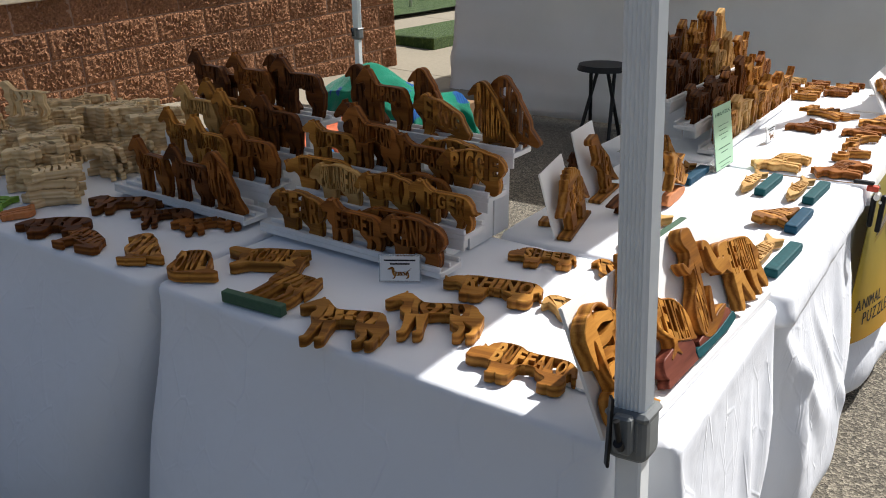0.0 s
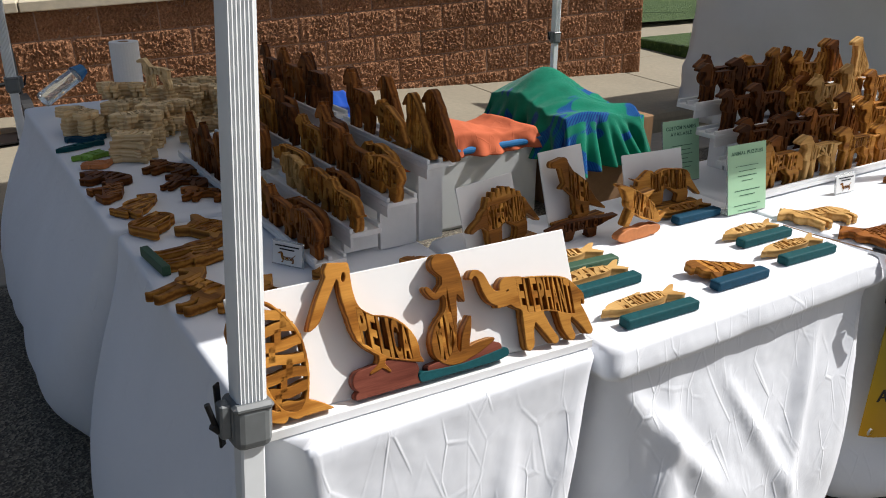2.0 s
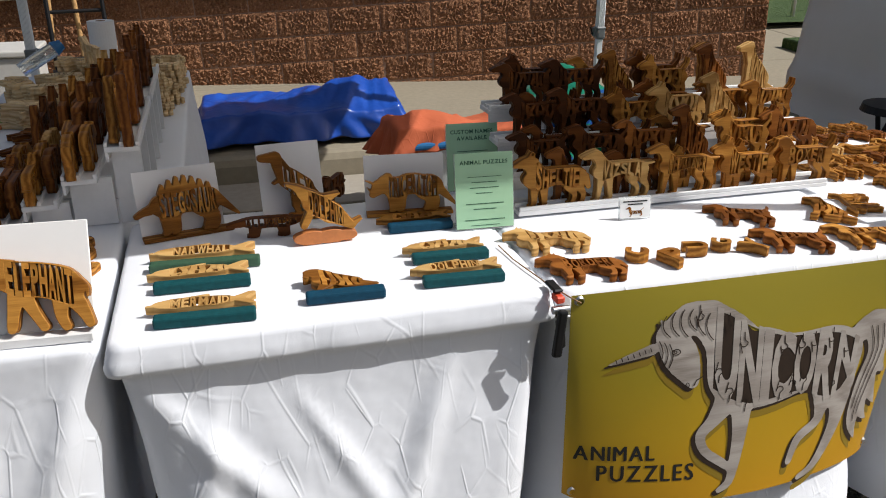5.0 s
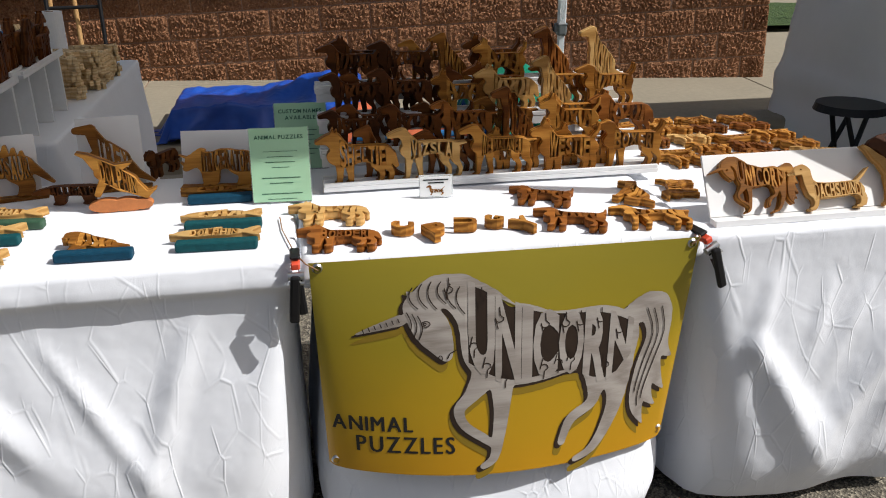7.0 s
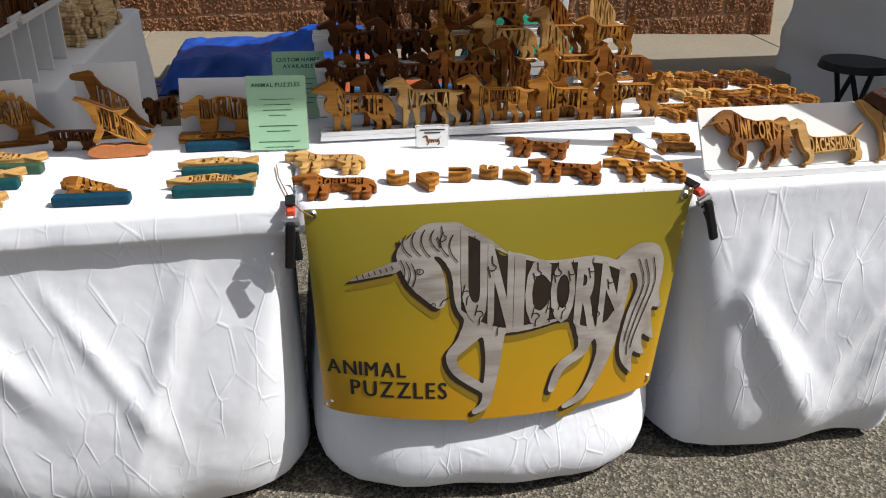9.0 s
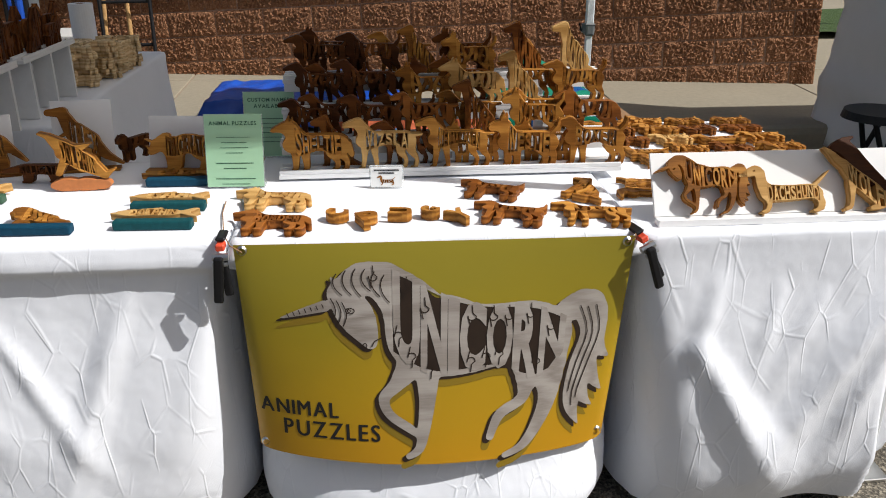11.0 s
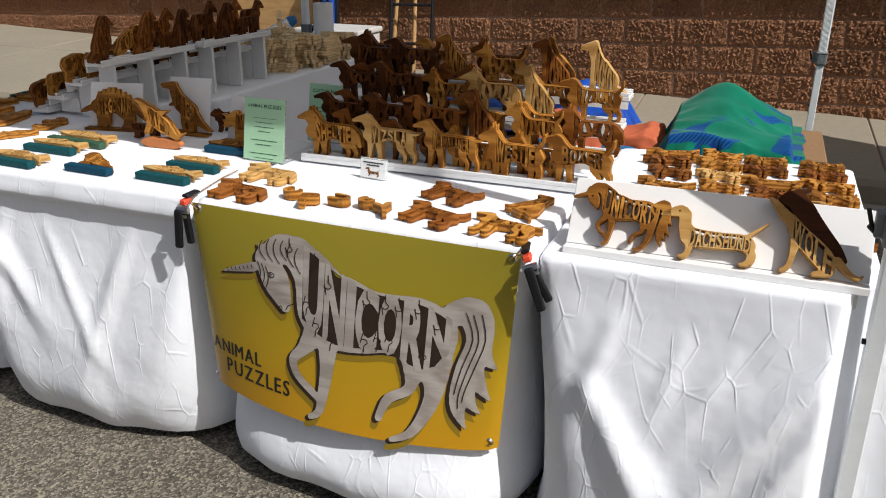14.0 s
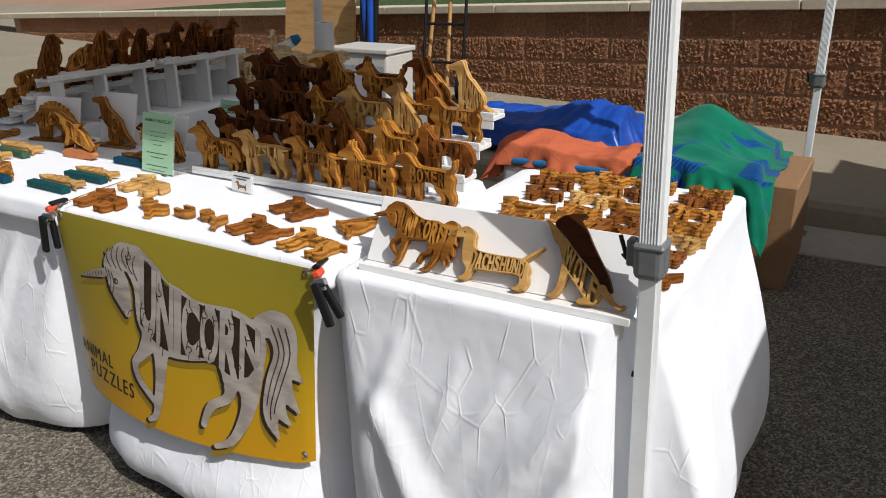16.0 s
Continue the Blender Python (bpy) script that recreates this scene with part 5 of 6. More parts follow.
def print_line(pts, half):
    """A thin printed line through points of the unicorn's unit box."""
    V2, F2 = [], []
    for k, (x, y) in enumerate(pts):
        x2, y2 = pts[min(k + 1, len(pts) - 1)]
        x1, y1 = pts[max(k - 1, 0)]
        d = math.hypot(x2 - x1, y2 - y1) or 1
        nx, ny = -(y2 - y1) / d * half, (x2 - x1) / d * half
        for sg in (-1, 1):
            V2.append(on_print(x + sg * nx, y + sg * ny))
        if k:
            a = 2 * k
            F2.append((a - 2, a - 1, a + 1, a))
    return V2, F2


STROKES = []


def stroke(pts):
    """A printed line given in millimetres of the print."""
    STROKES.append([((x - 420) / 800 + 0.5, y / 800) for x, y in pts])


for k in range(6):   # mane over the brow and neck
    stroke([(196 + 19 * k - 16 * q * (1 - q) * 3 + 10 * q, 424 + 10 * math.sin(k * 0.7) - q * (46 + 6 * (k % 3))) for q in np.linspace(0, 1, 8)])
for k in range(3):   # locks beside the cheek
    stroke([(182 + 11 * k + 9 * math.sin(q * 3), 372 - 4 * k - q * 52) for q in np.linspace(0, 1, 7)])
for o in (-0.5, -0.05, 0.45):   # locks of the tail
    line = strand([(x + o * r, y + 6 * abs(o), 1) for x, y, r in U_TAIL[0][2:7]])
    stroke([p[:2] for p in line[:len(line) - int(4 * abs(o))]])
for x, y, sg in ((268, 440, -1), (335, 416, -1), (372, 372, -1), (470, 352, -1), (515, 350, -1), (548, 350, -1), (594, 352, -1), (640, 322, -1), (345, 222, 1), (385, 196, 1), (470, 208, 1), (502, 216, 1), (530, 220, 1), (318, 268, 1), (612, 196, 1)):
    # jigsaw tabs of the pieces along back and belly
    stroke([(x, y)] + [(x + 9 * math.sin(a) * (1 if k > 1 else 0.5), y + sg * (16 + 8 * (1 - math.cos(a)))) for k, a in enumerate(np.linspace(0.3, 5.0, 9))] + [(x - 3, y + sg * 46)])
stroke([(220 + 9 * math.cos(q), 345 + 6 * math.sin(q)) for q in np.linspace(0, 6.3, 12)])
stroke([(218 + 3 * math.cos(q), 345 + 3 * math.sin(q)) for q in np.linspace(0, 6.3, 8)])
stroke([(248 + 4 * math.cos(q), 270 + 6 * math.sin(q)) for q in np.linspace(0, 6.3, 8)])
stroke([(262, 268), (268, 280), (284, 288)])
for k in range(7):   # turns of the horn
    stroke([(92 + 12 * k, 335 + 3.4 * k + 4), (95 + 12 * k, 335 + 3.4 * k - 5)])
for st in STROKES:
    a, f = print_line(st, 0.0014)
    on_banner("printed_line", a, f, PRINTB, 0.0044)
for word, u, v, wid in (("ANIMAL", 0.02, 0.788, 0.22), ("PUZZLES", 0.08, 0.892, 0.273)):
    P2, F2, tw = flat_text(word, 1.0, 0.0, 0.19)
    k = wid / tw
    n2, P3, F3 = len(P2), [], []
    for q in range(5):
        P3 += [(u + a * k + (q - 2) * 0.0008, v - b * k * 2.0 + (q % 2) * 0.0008) for a, b in P2]
        F3 += [tuple(q * n2 + i for i in f) for f in F2]
    on_banner("lettering", P3, F3, INK, 0.0020, "bold black capital letters")
for u, v in ((0.02, 0.025), (0.98, 0.025), (0.02, 0.965), (0.975, 0.955)):
    g = Vector(bpos(u, v, 0.003))
    bm = bmesh.new()
    bmesh.ops.create_cone(bm, cap_ends=False, segments=18, radius1=0.011, radius2=0.007, depth=0.004, matrix=Matrix.Translation(g) @ pose(0, 0, 0, 90))
    part("grommet", bm, STEEL, ban)


def clamp(x, y, z, tilt, turn=0):
    c = empty("spring_clamp", pose(x, y, z, 0, tilt, turn), "black spring clamp with orange-red tips gripping the table edge", "clamp", "clamps")
    part("jaw", box(-0.009, 0.009, -0.012, 0.016, -0.007, 0.008, 0.003), RED, c, "orange-red rubber tip")
    part("jaw", box(-0.010, 0.010, 0.0, 0.05, 0.010, 0.018, 0.003), BLACK, c)
    part("spring", tube((-0.016, -0.012, -0.018), (0.016, -0.012, -0.018), 0.008), STEEL, c)
    part("handle", box(-0.010, 0.010, -0.034, -0.021, -0.112, -0.012, 0.005, segs=2), BLACK, c).matrix_basis = pose(0, 0, 0, 0, 5, 0)
    part("handle", box(-0.009, 0.009, -0.012, 0.002, -0.106, -0.02, 0.005, segs=2), BLACK, c).matrix_basis = pose(0, 0, 0, 0, -5, 0)
    part("rivet", tube((-0.015, -0.022, -0.03), (0.015, -0.022, -0.03), 0.004), STEEL, c)


clamp(1.425, -0.064, 0.738, 0)
clamp(2.290, -0.070, 0.728, -24, 12)
wire("cord", [(1.468, -0.076, 0.728), (1.445, -0.072, 0.742), (1.425, -0.02, 0.7455), (1.40, 0.12, 0.7455), (1.395, 0.2, 0.7455)], 0.0014, CARD, ban)
wire("cord", [(2.256, -0.076, 0.722), (2.272, -0.078, 0.735), (2.282, -0.05, 0.744)], 0.0016, CARD, ban)

# ---- leaning boards with their animals ----
def lean_board(cx, cy, zb, w, dy, dz, yaw, label):
    """A foam board leaning back from a thick base strip; gives the pose of its foot and its tilt."""
    M = pose(cx, cy, zb, 0, 0, yaw)
    b = empty("display_board", M, label, "display board")
    ang = math.degrees(math.atan2(-dy, dz))
    o = part("panel", box(-w / 2, w / 2, 0, 0.006, 0, math.hypot(dy, dz), 0.0012), FOAM, b)
    o.matrix_basis = pose(0, 0, 0, ang)
    part("lip", box(-w / 2, w / 2, -0.0255, -0.0005, -0.013, 0.0, 0.001), FOAM, b)
    part("lip_front", box(-w / 2, w / 2, -0.030, -0.026, -0.0135, 0.002, 0.001), FOAM, b)
    for q in (-0.3, 0.3):
        part("strut", box(q * w - 0.01, q * w + 0.01, 0.01, dy + 0.05, -0.0135, -0.0095), FOAM, b)
    return M, ang


BOARD_A = lean_board(0.290, 0.036, 0.7555, 0.600, 0.074, 0.172, -3.2, "white foam display board leaning back on the table")
BOARD_C = lean_board(2.642, 0.026, 0.7380, 0.588, 0.075, 0.124, 0.0, "white foam display board leaning back on the table")


def before(board, x, z=0.001):
    """Pose of a figure that leans parallel to its board, x metres along from the board's middle."""
    M, ang = board
    return M @ pose(x, -0.0145, z + 0.004, ang)


def based(name, word, m, mats, bw, bh, bd, base_mat, label, lift=0.0, th=0.02, size=1.0, flip=False, wavy=False, shift=0.0):
    """A puzzle figure fixed on a stained base of its own."""
    t = empty("puzzle_" + PLAIN.get(name, name), m, label, "wooden puzzle")
    if wavy:
        limbs = wavy if wavy is not True else [(-0.5 + 0.16 * i, 0.35, 0.30 + 0.10 * math.sin(i * 2.1), -0.5 + 0.16 * (i + 1), 0.35, 0.30 + 0.10 * math.sin((i + 1) * 2.1)) for i in range(6)]
        xs, ys = np.linspace(-0.9, 0.9, 90), np.linspace(-0.15, 0.9, 90)
        F = np.maximum(field(limbs, xs, ys, 0.03), -np.meshgrid(xs, ys)[1])
        lp = thin(max(contours(F, xs, ys), key=lambda l: abs(area(l))), 0.06)
        if area(lp) < 0:
            lp.reverse()
        V, Fc = [], []
        add_plate(V, Fc, [lp], bw / 1.6, bh / 0.8, bd)
        mesh_ob("base", V, Fc, base_mat, t).location = (shift, 0, 0)
    else:
        part("base", box(-bw / 2 + shift, bw / 2 + shift, -bd / 2, bd / 2, 0, bh, 0.003, segs=2), base_mat, t)
    animal(name, word, pose(0, 0, bh + lift), mats, th=th, size=size, flip=flip, parent=t)
    return t


animal("seal_fish", "=", before(BOARD_A, -0.248), OAK, 0.022, 1.09, where="leaning before a white display board")


def chain_part(name, chains, mat, parent, m, th, mid=0.0):
    """A sawn piece of its own, outlined by chains in millimetres."""
    xs, ys = np.linspace(-0.1, 1.1, GRID), np.linspace(-0.06, 1.0, GRID)
    F = np.maximum(field(sketch(*chains, mid=mid), xs, ys), -np.meshgrid(xs, ys)[1])
    lp = thin(max(contours(F, xs, ys), key=lambda l: abs(area(l))), 0.018)
    if area(lp) < 0:
        lp.reverse()
    V, Fc = [], []
    add_plate(V, Fc, [[(x - 0.5, y) for x, y in lp]], 0.2, 0.2, th)
    mesh_ob(name, V, Fc, mat, parent).matrix_basis = m


pel = empty("puzzle_pelican", before(BOARD_A, -0.116), "oak pelican puzzle on a red-stained rock base", "wooden puzzle")
animal("pelican", "PELICA", pose(0, 0, 0), OAK, 0.022, 1.05, parent=pel)
chain_part("base", [[(-10, 26, 17), (19, 24, 22), (50, 27, 21), (68, 24, 16)], [(-20, 4, 7), (78, 4, 7)]], REDROCK, pel, pose(0, 0.0006, 0), 0.0205)
mer = empty("puzzle_mermaid", before(BOARD_A, 0.038), "oak mermaid puzzle on a red rock with teal edge", "wooden puzzle")
animal("mermaid", "IIII", pose(0, 0, 0), OAK, 0.022, 1.0, parent=mer)
chain_part("rock", [[(-50, 16, 7), (-17, 15, 12), (25, 18, 17), (59, 19, 16), (76, 22, 7)]], REDROCK, mer, pose(0, 0.0006, 0), 0.0205)
chain_part("sea_edge", [[(-66, 8, 8), (8, 3, 9), (86, 11, 8)]], TEAL, mer, pose(0, -0.0006, 0), 0.0212)
animal("elephant", "ELEPHANT", before(BOARD_A, 0.190), OAK, 0.022, 1.0, where="standing before a white display board")
animal("unicorn", "UNICORN", before(BOARD_C, -0.190), OAK, 0.02, 1.0, where="standing before a white display board")
animal("dachshund", "DACHSHUND", before(BOARD_C, 0.003), PINE, 0.02, 1.0, where="standing before a white display board")
wlf = empty("puzzle_wolf", before(BOARD_C, 0.186), "howling wolf puzzle in pale and dark wood", "wooden puzzle")
animal("wolf", "WOLF", pose(0, 0, 0), PINE, 0.02, 1.0, parent=wlf)
chain_part("mane", [[(-64, 144, 9), (-44, 146, 19), (-26, 130, 20), (-8, 106, 19), (16, 80, 16), (40, 56, 12), (57, 36, 6)], [(-40, 160, 8), (-18, 168, 3)]], WALNUT, wlf, pose(0, 0.0006, 0), 0.0188)

# ---- stepped racks ----
def rack(m, length, levels, depth, label, inset=0.004):
    """White rack: each level a grooved shelf on end panels. Local x along the shelf, y to the back."""
    t = empty("display_rack", m, label, "display rack")
    for i, (y, z) in enumerate(levels):
        s = part("shelf", box(0, length, y, y + depth, z - 0.012, z, 0.0015), WHITE, t)
        for k in range(3):
            yy = y + k * (depth - 0.008) / 2
            part("rail", box(0.002, length - 0.002, yy, yy + 0.008, z + 0.0002, z + 0.010, 0.001), WHITE, s)
        if i:
            part("riser", box(0.003, length - 0.003, y + 0.001, y + 0.007, max(levels[i - 1][1] + 0.011, z - 0.034), z - 0.0122), WHITE, t)
            yend = levels[i + 1][0] + 0.0005 if i < len(levels) - 1 else y + depth - 0.004
            for xx in (inset, length * 0.5 - 0.007, length - 0.014 - inset):
                part("support", box(xx, xx + 0.014, y + 0.0075, yend, levels[0][1] - 0.012 if i == 1 else levels[0][1] - 0.0225, z - 0.0125), WHITE, t)
    return t


LZ = [(0.0, 0.764), (0.085, 0.815), (0.175, 0.868), (0.275, 0.938)]
for ya, yb in ((0.53, 1.02), (1.07, 1.55)):
    rack(pose(0.305, yb, 0, 0, 0, -90), yb - ya, LZ, 0.075, "white painted stepped display rack for wooden puzzles", 0.05)
DZ = [(0.355, 0.758), (0.435, 0.82), (0.52, 0.885), (0.60, 0.950)]
rack(pose(1.50, 0, 0), 0.87, DZ, 0.07, "white painted stepped display rack for dog puzzles", 0.16)

rg2 = random.Random(21)
LEFT = [  # level, row, y, kind, word, wood
    (0, 0, 0.61, "bear", "PANDA", CHERRY), (0, 0, 0.765, "cat", "FERRET", CHERRY), (0, 0, 0.915, "bear", "BEAR", OAK),
    (0, 0, 1.15, "bird", "ROO", CHERRY), (0, 0, 1.27, "horse", "MINX", WALNUT), (0, 0, 1.41, "horse", "DONKEY", CHERRY),
    (1, 0, 0.60, "cat", "TIGER", OAK), (1, 0, 0.74, "bear", "IIIII", OAK), (1, 0, 0.875, "bear", "POLARBEAR", PINE), (1, 1, 0.96, "rhino", "HIPPO", OAK),
    (1, 0, 1.14, "horse", "IIIIIII", CHERRY), (1, 0, 1.29, "horse", "MUSTANG", OAK), (1, 1, 1.43, "horse", "MORGAN", OAK),
    (2, 0, 0.585, "bear", "PIGGIE", OAK), (2, 0, 0.715, "cat", "COUGAR", CHERRY), (2, 0, 0.845, "horse", "WILTON", CHERRY), (2, 0, 0.97, "cat", "WOLF", OAK),
    (2, 0, 1.14, "horse", "IIIIIII", WALNUT), (2, 0, 1.29, "horse", "IIIIIII", OAK), (2, 0, 1.43, "horse", "ARABIAN", PINE),
    (3, 0, 0.60, "bird", "PARROT", OAK), (3, 1, 0.565, "bird", "EAGLE", CHERRY), (3, 0, 0.725, "frog", "FROG", OAK), (3, 1, 0.78, "bird", "IIIII", CHERRY), (3, 0, 0.89, "horse", "ALPACA", CHERRY), (3, 1, 0.97, "bird", "IIIII", WALNUT),
    (3, 0, 1.16, "horse", "UNICORN", WALNUT), (3, 1, 1.25, "bird", "IIIII", WALNUT), (3, 0, 1.33, "horse", "WESTERN", CHERRY), (3, 1, 1.42, "cat", "IIIII", WALNUT), (3, 0, 1.49, "horse", "IIIII", WALNUT),
    (0, 1, 0.68, "rhino", "IIIII", CHERRY), (1, 1, 0.68, "bear", "IIIII", CHERRY), (2, 1, 0.66, "bear", "IIIIII", OAK), (2, 1, 0.90, "horse", "IIIIII", WALNUT), (2, 1, 1.22, "horse", "IIIIII", CHERRY), (1, 1, 1.2, "horse", "IIIIII", CHERRY), (2, 1, 1.37, "horse", "IIIIII", OAK),
]
for lv, row, y, nm, wd, mt in LEFT:
    x = 0.305 + LZ[lv][0] + (0.020 if row == 0 else 0.052)
    standing(nm, wd, x, y, LZ[lv][1] + 0.0005, -90 + rg2.uniform(-4, 4), mat=mt, th=0.02, size=rg2.uniform(0.95, 1.05), group="animals on the stepped racks")

FRONT = [(1.585, "collie", "SHELTIE", OAK), (1.755, "pointer", "VIZSLA", PINE), (1.935, "pointer", "WEIMARANER", OAK), (2.115, "terrier", "WESTIE", OAK), (2.285, "hound", "BOXER", OAK)]
for x, nm, wd, mt in FRONT:
    standing(nm, wd, x, 0.380, DZ[0][1] + 0.0005, rg2.uniform(-4, 4), mat=mt, size=1.15, group="dogs on the stepped rack")
DOGS = ["hound", "pointer", "collie", "terrier", "collie", "hound", "sitting_dog"]
for lv in range(4):
    for row in (0, 1):
        if lv == 0 and row == 0:
            continue
        n = 6 if row == 0 else 5
        for i in range(n):
            x = 1.585 + (0.70 * i / (n - 1)) + (0.0 if row == 0 else 0.05) + rg2.uniform(-0.012, 0.012)
            if x > 2.33:
                continue
            y = DZ[lv][0] + (0.022 if row == 0 else 0.052)
            nm = DOGS[rg2.randrange(7)] if not (lv == 3 and i >= n - 2) else "sitting_dog"
            # Canopy shade put into the wood tones: dark left, pale on the sunlit right.
            shade = WALNUT if x < 1.78 and lv else rg2.choice([OAK, OAK, PINE, CHERRY]) if x > 1.93 else rg2.choice([WALNUT, CHERRY, OAK])
            standing(nm, "I" * rg2.randint(6, 8), x, y, DZ[lv][1] + 0.0005, rg2.uniform(-5, 5), mat=shade, size=rg2.uniform(0.95, 1.08), group="dogs on the stepped rack", flip=rg2.random() < 0.06)

# ---- flat puzzles on the tables ----
G1 = "flat puzzles on the tables"
FLAT = [  # kind, word, x, y, turn, size, wood
    ("cat", "IIIII", 0.257, 1.450, -51, 1.1, CHERRY), ("horse", "IIIII", 0.248, 1.291, -41, 0.9, WALNUT), ("cat", "IIIIII", 0.272, 1.165, -35, 0.95, CHERRY),
    ("bear", "IIIII", 0.071, 1.442, -51, 1.05, WALNUT), ("frog", "IIIII", 0.067, 1.300, -81, 1.0, CHERRY), ("bird", "IIIII", 0.098, 1.148, -60, 1.0, OAK),
    ("owl", "OWL", 0.085, 0.985, -50, 1.22, OAK), ("turtle", "ROBIN", 0.20, 0.885, -62, 1.25, OAK),
    ("horse", "IIIII", 0.062, 0.572, -66, 1.08, OAK), ("horse", "IIIIII", 0.168, 0.455, -62, 1.12, OAK),
    ("rhino", "RHINO", 0.332, 0.431, -75, 1.05, OAK), ("buffalo", "BUFFALO", 0.114, 0.245, -80, 1.02, OAK), ("buffalo", "SHEEP", 0.518, 0.424, -70, 0.8, OAK),
    ("bird", "IIII", 0.326, 0.257, -40, 0.9, PINE), ("bird", "IIII", 0.530, 0.272, -60, 0.75, OAK), ("terrier", "IIIII", 0.42, 0.12, -80, 0.8, OAK),
    ("collie", "IIIIII", 1.501, 0.190, -5, 1.05, PINE), ("collie", "BORDER", 1.514, 0.035, -6, 1.02, CHERRY),
    ("hound", "IIIIII", 2.024, 0.051, -18, 1.0, CHERRY), ("pointer", "IIIIII", 2.201, 0.030, -10, 1.02, OAK),
    ("hound", "IIIIII", 2.006, 0.220, -22, 0.95, CHERRY), ("sitting_dog", "IIII", 2.241, 0.195, -40, 0.95, OAK),
]
for nm, wd, x, y, a, s, mt in FLAT:
    lying(nm, wd, x, y, a, size=s, mat=mt, group=G1)
gt = empty("puzzle_giraffe", pose(0.026, 0.754, 0.742 + 0.011, 0, 0, -85) @ pose(0, 0, 0, -90), "oak giraffe puzzle with a green base lying flat", "wooden puzzle", G1)
animal("tall_giraffe", "IIIII", pose(0, 0, 0.014), OAK, parent=gt)
part("base", box(-0.07, 0.07, -0.011, 0.011, 0, 0.018, 0.0015), GREENB, gt)

# single letter pieces of a small dog puzzle
for ch, x, y, a, s in (("C", 1.653, 0.055, 70, 0.042), ("P", 1.723, 0.023, 20, 0.05), ("U", 1.790, 0.052, 80, 0.042), ("G", 1.854, 0.056, 60, 0.036), ("Y", 1.916, 0.024, 30, 0.05)):
    V, Fc = [], []
    text_plate(V, Fc, ch, -0.5, 0.5, lambda q: 0.6, lambda q: -0.6, 0.022, s * 0.9, s)
    o = mesh_ob("puzzle_piece", V, Fc, OAK)
    o.matrix_world = pose(x, y, 0.742 + 0.0112, 0, 0, a) @ pose(0, 0, 0, -90)
    tagged(o, "small loose oak puzzle letter lying flat on white cloth", "puzzle piece", "loose puzzle letters")

# sea creatures on stained bases, lying tipped back on the cloth
SEA = [  # kind, word, x, y, turn, base length, base stain
    ("fish", "NARWHAL", 0.782, 0.258, -4, 0.235, GREENB, PINE, 1.1), ("fish", "IIIIII", 0.776, 0.160, -1, 0.195, TEAL, PINE, 1.0), ("fish", "MERMAID", 0.780, 0.012, -3, 0.19, TEAL, PINE, 1.0),
    ("walrus", "IIIII", 1.038, 0.038, -2, 0.16, BLUEB, OAK, 1.0), ("fish", "IIIIII", 1.281, 0.165, -2, 0.175, TEAL, PINE, 0.9), ("fish", "DOLPHIN", 1.275, 0.048, -3, 0.175, TEAL, PINE, 0.95),
    ("fish", "IIIIII", 1.262, 0.352, -1, 0.16, BLUEB, OAK, 0.9),
]
for nm, wd, x, y, a, bl, bmt, mt, s in SEA:
    t = empty("puzzle_" + nm, pose(x - 0.006, y - 0.002, 0.741, 0, 0, a), f"pale wooden {nm} puzzle lying behind its stained {'green' if bmt is GREENB else 'blue' if bmt is BLUEB else 'teal'} base", "wooden puzzle", "sea creatures with stained bases")
    part("base", box(-bl * 0.47, bl * 0.47, -0.014, 0.014, 0, 0.020, 0.004, segs=2), bmt, t)
    h = KIND[nm][2][1]
    animal(nm, wd, pose(-0.01, 0.014, 0.010, -82), mt, th=0.018, size=s, parent=t)

# dinosaurs before small white cards
def dino(nm, wd, x, y, turn, bw, bh, fig=1.0):
    t = empty("puzzle_" + nm, pose(x, y, 0.741, 0, 0, turn), f"brown wooden {nm} puzzle on a thin base before a white card", "wooden puzzle", "dinosaurs")
    part("base", box(-bw / 2, bw / 2 + 0.015, -0.02, 0.012, 0, 0.008, 0.0015), OAK, t)
    p = part("backing_card", box(-bw / 2, bw / 2, 0.0, 0.004, 0, bh, 0.0006), FOAM, t, "white backing card leaning back")
    p.matrix_basis = pose(0, 0.014, 0.0, -16)
    animal(nm, wd, pose(0, -0.004, 0.008, -10), OAK, th=0.018, size=fig, parent=t)
    part("prop", box(-0.02, 0.02, 0.03, 0.075, 0, 0.012, 0.001), OAK, t)


dino("stegosaurus", "STEGOSAUR", 0.733, 0.46, 12, 0.185, 0.15, 1.2)
dino("tyrannosaur", "TREX", 0.988, 0.50, 6, 0.15, 0.178, 1.12)
dino("triceratops", "TRICERATOP", 1.250, 0.465, -6, 0.195, 0.14, 1.1)
standing("alligator", "ALLIGATOR", 0.918, 0.405, 0.7415, -4, mat=WALNUT, th=0.02, where="standing on white tablecloth")
based("dolphin", "DOLPHIN", pose(1.036, 0.335, 0.741, 0, 0, 2), OAK, 0.145, 0.034, 0.022, ORANGEB, "oak dolphin puzzle on an orange wavy base", lift=-0.010, wavy=True, size=1.22)
standing("cat", "IIII", 1.09, 0.60, 0.7415, 60, mat=WALNUT, th=0.02, size=0.8, where="standing on white tablecloth")

